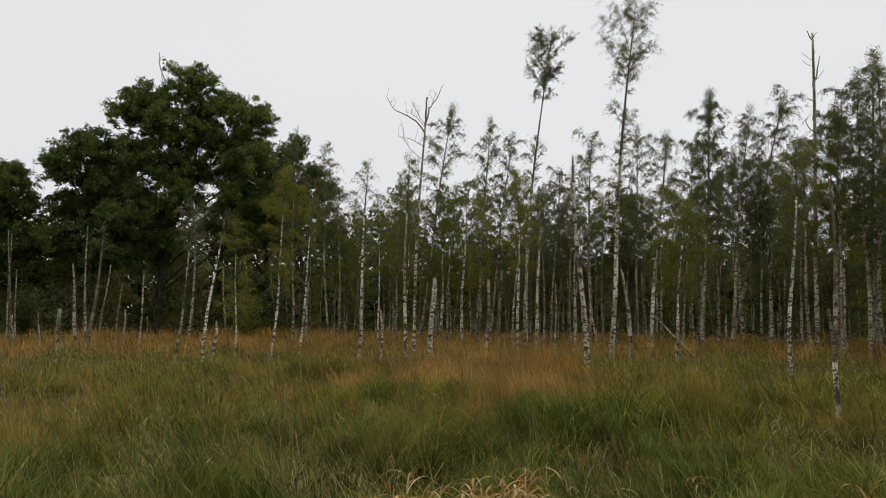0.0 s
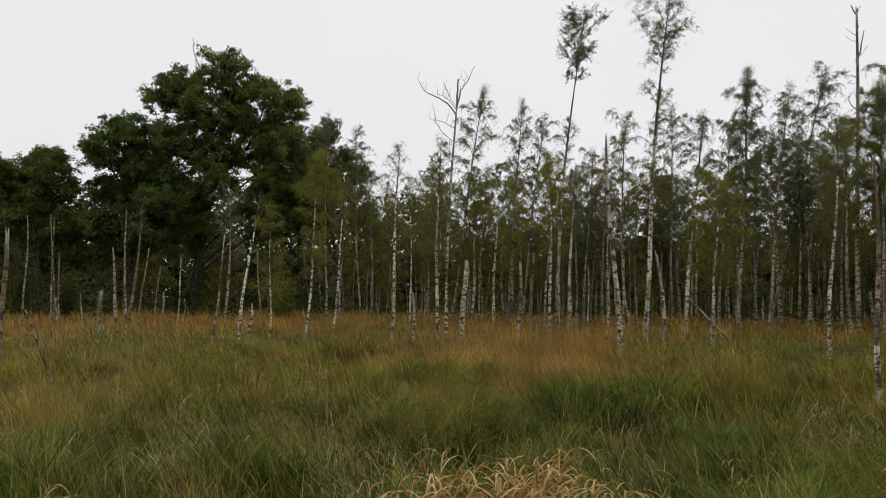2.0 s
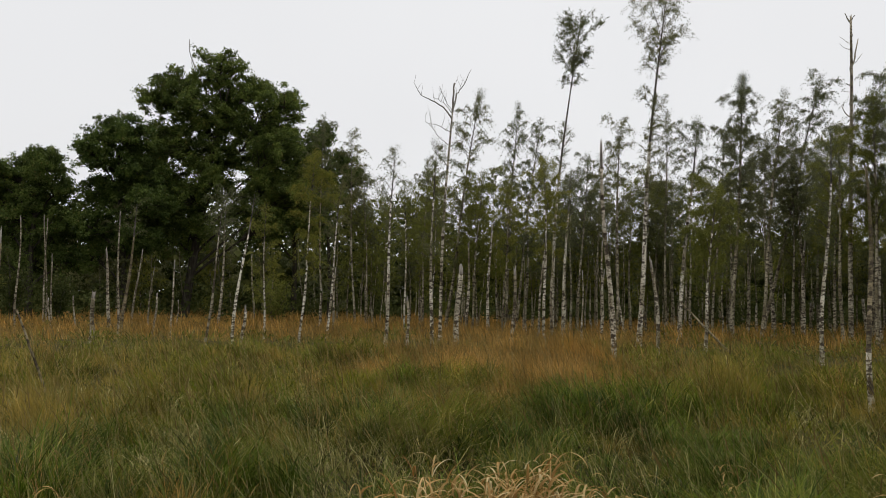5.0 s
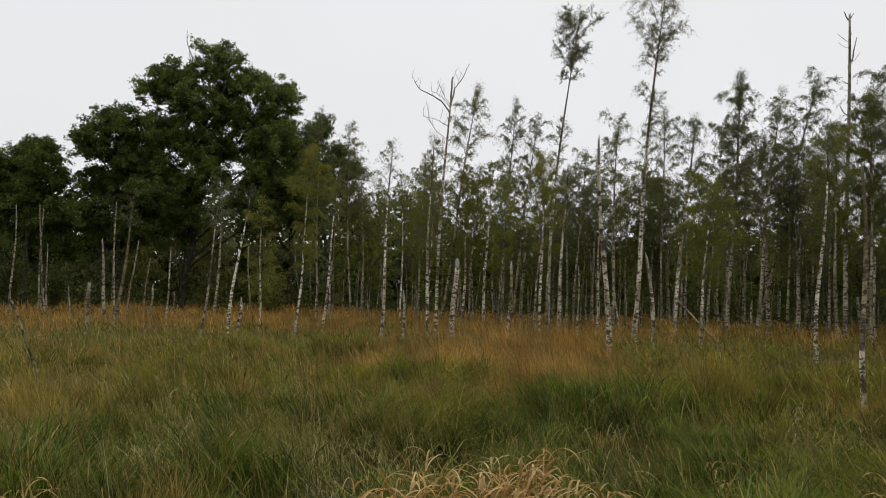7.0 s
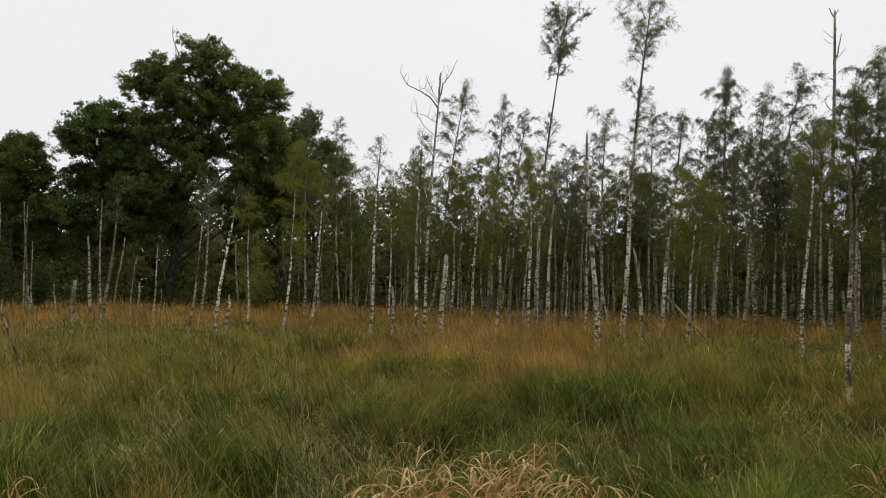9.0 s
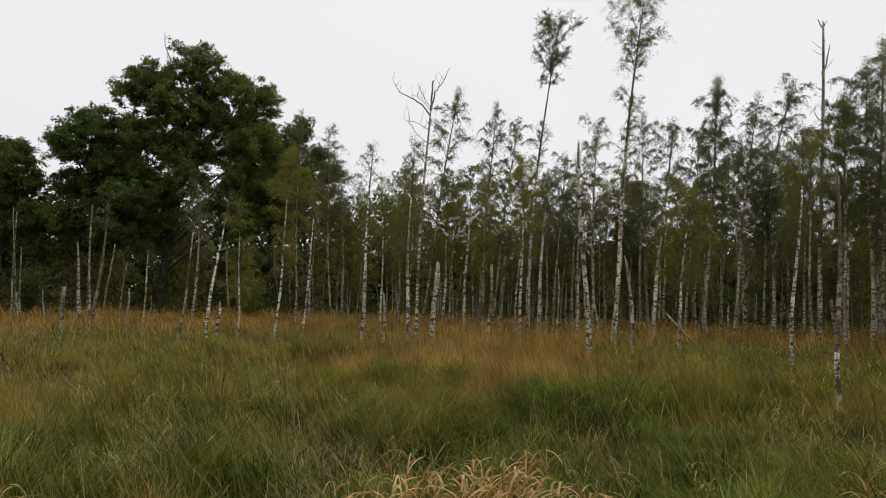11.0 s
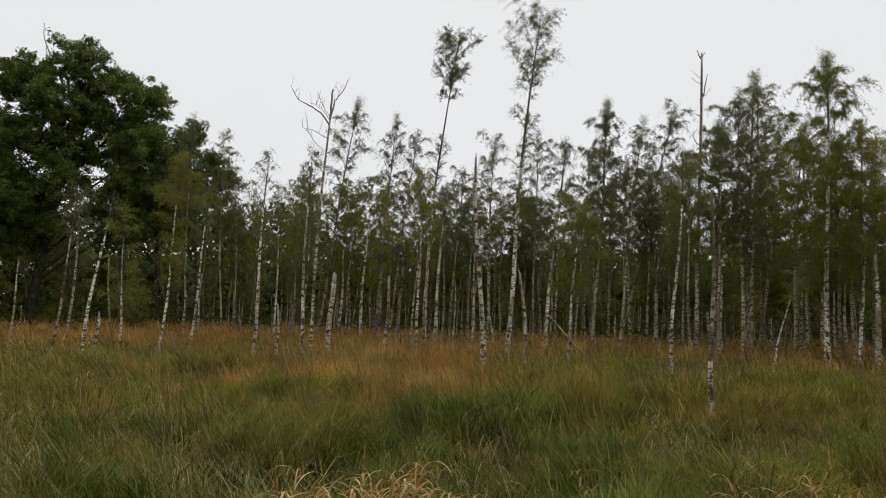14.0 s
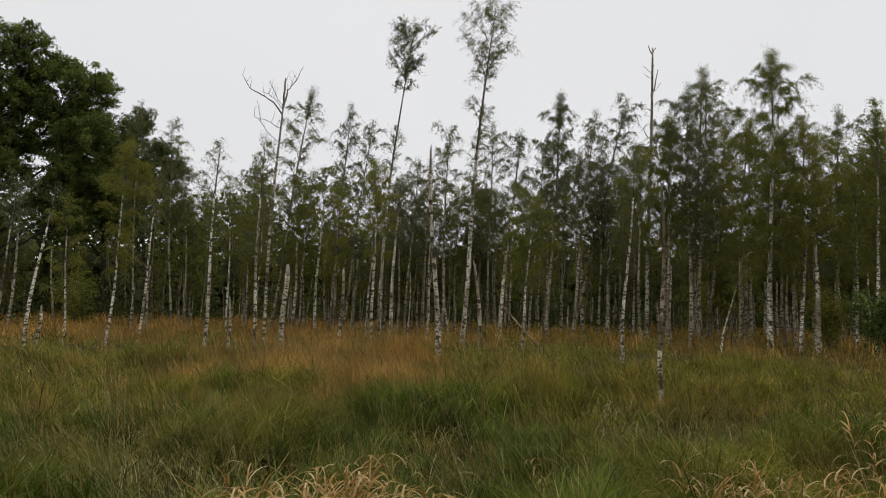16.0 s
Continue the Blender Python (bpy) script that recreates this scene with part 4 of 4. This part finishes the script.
def fresh_share(x, y):
    near = 1 - smooth(7, 15, np.hypot(x, y))
    lean = 0.3 + 0.6 * smooth(-1.0, 4.0, x) + 0.6 * mound(x, y, -2.5, 5.9, 1.1, 1.6)
    return np.clip(near * lean * 1.5 * smooth(0.3, 0.7, lattice(x, y, 1.6, 53)), 0, 0.9)


HOLLOWS = ((1.5, 6.6, 0.45), (2.55, 7.6, 0.5), (-0.2, 6.1, 0.4), (-2.0, 9.1, 0.7), (6.7, 15.9, 1.1), (-3.4, 8.6, 0.4), (3.6, 7.2, 0.4), (4.9, 7.4, 0.45), (1.3, 9.3, 0.5), (-10.5, 18.4, 1.5))


def relief(x, y):
    """How tall the sward stands: thinned hollows shaped to give tussock shadows, each with a higher tussock behind."""
    k = np.ones(np.shape(x))
    for cx, cy, r in HOLLOWS:
        k = k * (1 - 0.95 * mound(x, y, cx, cy, 1.25 * r, r)) + 0.22 * mound(x, y, cx, cy + 1.5 * r, 1.2 * r, 0.8 * r)
    return k


def scatter(n, r0, r1, a0, a1):
    az = np.radians(rng.uniform(a0, a1, n))
    r = np.sqrt(rng.uniform(r0**2, r1**2, n))
    return r * np.sin(az), r * np.cos(az)


def sward(tag, n, tufts, r0, r1, a0, a1, width, tall, levels, spread, loose=0.25):
    """Tufts of grass over a ring of ground, split by colour into three stuffs."""
    cx, cy = scatter(tufts, r0, r1, a0, a1)
    low = (lattice(cx, cy, 0.75, 61) < 0.38) & (rng.random(tufts) < 0.85)
    size = np.where(low, 0.4, 1.0) * rng.uniform(0.6, 1.25, tufts) * (0.38 + 1.15 * lattice(cx, cy, 1.5, 31)) * relief(cx, cy)
    pick = rng.choice(tufts, n, p=size**1.3 / (size**1.3).sum())
    off = rng.normal(0, 1, (n, 2)) * (spread * size[pick])[:, None]
    x, y = cx[pick] + off[:, 0], cy[pick] + off[:, 1]
    stray = rng.random(n) < loose
    fx, fy = scatter(n, r0, r1, a0, a1)
    x, y = np.where(stray, fx, x), np.where(stray, fy, y)
    ru, st = russet_share(x, y), straw_share(x, y)
    dice = np.where(stray, rng.random(n), rng.random(tufts)[pick] * 0.9 + 0.1 * rng.random(n))
    kind = np.where(dice < ru, 2, np.where(dice < ru + (1 - ru) * st, 1, 0))
    kind = np.where(rng.random(n) < 0.06, rng.integers(0, 2, n), kind)
    lush = fresh_share(cx, cy)[pick]
    kind = np.where((kind == 0) & ~stray & (rng.random(tufts)[pick] < lush) & (rng.random(n) < 0.85), 3, kind)
    az = np.arctan2(off[:, 1], off[:, 0]) + rng.normal(0, 0.7, n)
    swirl = 12.6 * lattice(x, y, 2.4, 33) + rng.normal(0, 0.5, n)
    wind = math.pi + rng.normal(0, 0.8, n)
    pull = rng.random(n)
    az = np.where(stray | (pull < 0.58), swirl, az)
    az = np.where(((kind == 1) | (kind == 2)) & (pull > 0.55), wind, az)
    cropped = 1 - 0.15 * mound(x, y, 4.9, 8.6, 1.6, 1.5)
    length = tall * cropped * np.where(stray, 0.55 * relief(x, y), size[pick]) * rng.uniform(0.55, 1.2, n) * np.choose(kind, [1.0, 0.95, 0.95, 1.0])
    phi0 = np.abs(rng.normal(0.62, 0.40, n)) * np.choose(kind, [1.0, 0.6, 0.42, 0.7])
    phi1 = np.clip(np.choose(kind, [rng.normal(2.45, 0.5, n), rng.normal(1.1, 0.5, n), rng.normal(0.6, 0.3, n), rng.normal(1.8, 0.55, n)]), 0.15, 2.9)
    w = width * rng.uniform(0.45, 1.6, n) * np.choose(kind, [1.0, 0.75, 0.7, 1.2])
    dome = 0.28 * cropped * size[pick] * np.exp(-((off**2).sum(-1)) / (2.2 * spread * size[pick]) ** 2) * ~stray
    roots = np.stack([x, y, ground_z(x, y) - 0.02 + dome], -1)
    for k, (nm, words, mat) in enumerate((("green_grass", "green tufted moor grass, bowed over", M_GREEN), ("straw_grass", "yellowing tufted moor grass", M_STRAW), ("russet_grass", "rust-coloured upright purple moor grass", M_RUSSET), ("fresh_grass", "fresh green tussocks of moor grass", M_FRESH))):
        m = kind == k
        if m.sum() < 50:
            continue
        grass(nm, words + tag, mat, roots[m], length[m], w[m], az[m], phi0[m], phi1[m], levels)


sward("", 62000, 170, 2.2, 5.0, -42, 52, 0.0052, 0.40, 3, 0.13, 0.12)
sward(" in front", 76000, 420, 4.9, 8.5, -42, 52, 0.0062, 0.38, 3, 0.14, 0.12)
sward(" in the clearing", 76000, 700, 8.2, 13.2, -41, 51, 0.0090, 0.42, 2, 0.17, 0.16)
sward(" towards the trees", 86000, 1700, 13, 21, -41, 51, 0.0150, 0.44, 2, 0.19, 0.2)
sward(" between the birches", 80000, 7000, 20.5, 62, -40, 50, 0.036, 0.46, 2, 0.24)
sward(" round about", 18000, 700, 0.7, 11, 52, 318, 0.020, 0.6, 2, 0.2)
sward(" underfoot", 9000, 90, 0.5, 2.3, -42, 52, 0.010, 0.5, 3, 0.15)


def plumes(n):
    """Upright rust-coloured stems over the dry patch in the middle and along the wood."""
    x, y = scatter(n, 9, 34, -36, 46)
    keep = rng.random(n) < russet_share(x, y) ** 1.5
    x, y = x[keep], y[keep]
    k = len(x)
    r = np.hypot(x, y)
    phi = np.abs(rng.normal(0.2, 0.14, k))
    grass("moor_grass_plumes", "upright rust-coloured stems of moor grass", M_RUSSET, np.stack([x, y, ground_z(x, y)], -1), rng.uniform(0.5, 0.9, k), 0.00042 * r, math.pi + rng.normal(0, 0.9, k), phi, phi + 0.25, 2)


plumes(26000)


def broad_blades(n):
    """Broader fresh leaves close by."""
    x, y = scatter(n, 3.1, 5.2, -42, 52)
    keep = lattice(x, y, 0.6, 41) > 0.5
    x, y = x[keep], y[keep]
    k = len(x)
    grass("broad_leaved_grass", "broad fresh green grass leaves", M_FRESH, np.stack([x, y, ground_z(x, y)], -1), rng.uniform(0.35, 0.72, k), rng.uniform(0.008, 0.017, k),
          rng.uniform(0, 6.28, k), np.abs(rng.normal(0.25, 0.2, k)), rng.normal(1.6, 0.6, k), 5)


broad_blades(5200)


def stalks(n, r0, r1, width, label):
    """Fine straight flower stalks, leaning with the wind, each with a narrow head."""
    x, y = scatter(n, r0, r1, -40, 50)
    keep = rng.random(n) < 0.25 + 0.75 * lattice(x, y, 1.2, 43)
    x, y = x[keep], y[keep]
    k = len(x)
    phi = np.abs(rng.normal(0.38, 0.22, k))
    az = math.pi + rng.normal(0, 0.75, k)
    length = rng.uniform(0.7, 1.15, k)
    tips = grass("grass_stalks", label, M_STALK, np.stack([x, y, ground_z(x, y)], -1), length, np.full(k, width), az, phi, phi + 0.2, 3)
    grass("grass_heads", "narrow brown seed heads of moor grass", M_HEAD, tips, length * 0.13, np.full(k, width * 2.0), az, phi + 0.15, phi + 0.5, 2)


stalks(4200, 3.2, 9, 0.0032, "fine pale flower stalks of moor grass")
stalks(9000, 9, 22, 0.0062, "fine flower stalks standing over the clearing")


def pale_blades(n):
    """Dry pale blades lying over the green ones."""
    x, y = scatter(n, 2.6, 11.5, -42, 52)
    keep = rng.random(n) < (0.2 + 0.8 * smooth(0.35, 0.7, lattice(x, y, 0.9, 47))) * relief(x, y) * (1 - 0.75 * smooth(1.0, 3.0, x))
    x, y = x[keep], y[keep]
    k = len(x)
    grass("pale_grass", "dry pale blades lying over the green grass", M_PALE, np.stack([x, y, ground_z(x, y) + rng.uniform(0.02, 0.16, k)], -1), rng.uniform(0.2, 0.5, k), rng.uniform(0.0006, 0.0012, k) * (np.hypot(x, y) + 2),
          rng.uniform(0, 6.28, k), rng.uniform(0.2, 0.9, k), rng.uniform(1.3, 2.5, k), 4)


pale_blades(26000)


def long_stalks(n):
    """Long straight straws that lean far over with the wind."""
    x, y = rng.uniform(-2.0, 3.6, n), rng.uniform(3.2, 5.6, n)
    phi = rng.uniform(0.35, 0.8, n)
    grass("long_straws", "long pale straws leaning with the wind", M_PALE, np.stack([x, y, ground_z(x, y)], -1), rng.uniform(0.8, 1.2, n), np.full(n, 0.0042), math.pi + rng.normal(0, 0.3, n), phi, phi + 0.12, 4)


long_stalks(240)

# Bleached clumps of broad blades close by.


def bleached_clump(x, y, n, spread, tall, wind=-0.2):
    """Dry reed-like stems whose broad leaves arch over to one side and hang."""
    clump = thing("dry_grass_clump", x, y, "bleached clump of broad dry grass with curling leaves", "grass clump", "dry grass clumps")
    off = rng.normal(0, spread, (n, 2))
    az = rng.uniform(0, 6.28, n)
    lean = np.abs(rng.normal(0.2, 0.16, n))
    high = tall * rng.uniform(0.62, 1.0, n)
    foot = np.stack([off[:, 0], off[:, 1], 0 * az], -1)
    v, f, _ = arcs(foot, high, np.full(n, 0.005), az, lean, lean + 0.15, 3)
    tagged(part("stems", mesh_from("dry_stems", v, f, M_BLEACHED), clump), kind="stuff")
    k = 9
    who = np.repeat(np.arange(n), k)
    up = rng.uniform(0.45, 1.0, n * k)
    run = high[who] * up
    base = foot[who] + np.stack([np.cos(az[who]) * np.sin(lean[who]) * run, np.sin(az[who]) * np.sin(lean[who]) * run, np.cos(lean[who]) * run], -1)
    m = n * k
    to = np.where(rng.random(m) < 0.6, wind + rng.normal(0, 0.8, m), rng.uniform(0, 6.28, m))
    bow = (rng.uniform(0.10, 0.32, m), rng.uniform(0.007, 0.018, m), to, rng.uniform(0.05, 0.7, m), rng.uniform(1.9, 3.3, m))
    single = min(m, 30)
    for pick in [np.arange(q, q + 1) for q in range(single)] + [np.arange(single, m)]:
        v, f, _ = arcs(base[pick], *(q[pick] for q in bow), 8, 1.1, 0.9, 2.2)
        ob = part("blade" if len(pick) == 1 else "blades", mesh_from("dry_blade", v, f, M_BLEACHED), clump)
        if len(pick) > 1:
            tagged(ob, kind="stuff")


bleached_clump(0.24, 3.85, 60, 0.17, 0.80)
bleached_clump(-0.40, 3.75, 30, 0.13, 0.67)
bleached_clump(0.72, 3.85, 26, 0.14, 0.66)
bleached_clump(-0.02, 3.60, 26, 0.15, 0.58)
bleached_clump(2.72, 3.80, 40, 0.15, 0.70)
bleached_clump(3.55, 3.95, 9, 0.09, 0.62)
bleached_clump(2.35, 4.0, 6, 0.08, 0.66, 3.0)
bleached_clump(4.40, 4.60, 5, 0.07, 0.92, 3.0)
bleached_clump(-2.26, 3.55, 6, 0.06, 0.60)
bleached_clump(1.72, 4.65, 2, 0.05, 0.6)
bleached_clump(-1.15, 3.60, 5, 0.12, 0.52)


def weed(x, y, h):
    """A withered stalk with short ascending side shoots."""
    w = thing("withered_weed", x, y, "dark withered weed stalk among the grass", "weed", "weeds")
    t = Tubes()
    at = trunk_line(h, 0.03, 1.0, 0.012)
    z = np.linspace(0, h, 8)
    t.add(at(z), np.linspace(0.0026, 0.001, 8), 5)
    for k in range(9):
        p = at(h * rng.uniform(0.35, 0.95))
        a = rng.uniform(0, 6.28)
        e = p + np.array([math.cos(a) * 0.07, math.sin(a) * 0.07, 0.12]) * rng.uniform(0.5, 1.2)
        t.add(np.stack([p, (p + e) / 2 + [0, 0, -0.012], e]), [0.002, 0.0016, 0.001], 4)
    part("stalk", t.mesh("weed_stalk", M_WEED), w)


weed(-0.78, 4.45, 0.75)
weed(-0.92, 4.5, 0.85)
weed(-5.2, 8.2, 1.0)


def sapling(x, y, h):
    s = thing("sapling", x, y, "small bare dark sapling at the edge of the birches", "sapling")
    t = Tubes()
    at = trunk_line(h, -0.1, 1.0, 0.04)
    t.add(at(np.linspace(-0.05, h, 8)), np.linspace(0.03, 0.008, 8), 6)
    for k in range(14):
        p = at(h * rng.uniform(0.3, 0.98))
        a = rng.uniform(0, 6.28)
        ln = rng.uniform(0.25, 0.75)
        e = p + np.array([math.cos(a) * ln, math.sin(a) * ln, 0.35 * ln])
        t.add(np.stack([p, (p + e) / 2, e]), [0.009, 0.006, 0.003], 4)
    part("stem", t.mesh("sapling_stem", M_TWIG), s)


sapling(15.8, 23.0, 2.0)
sapling(17.6, 22.4, 1.8)
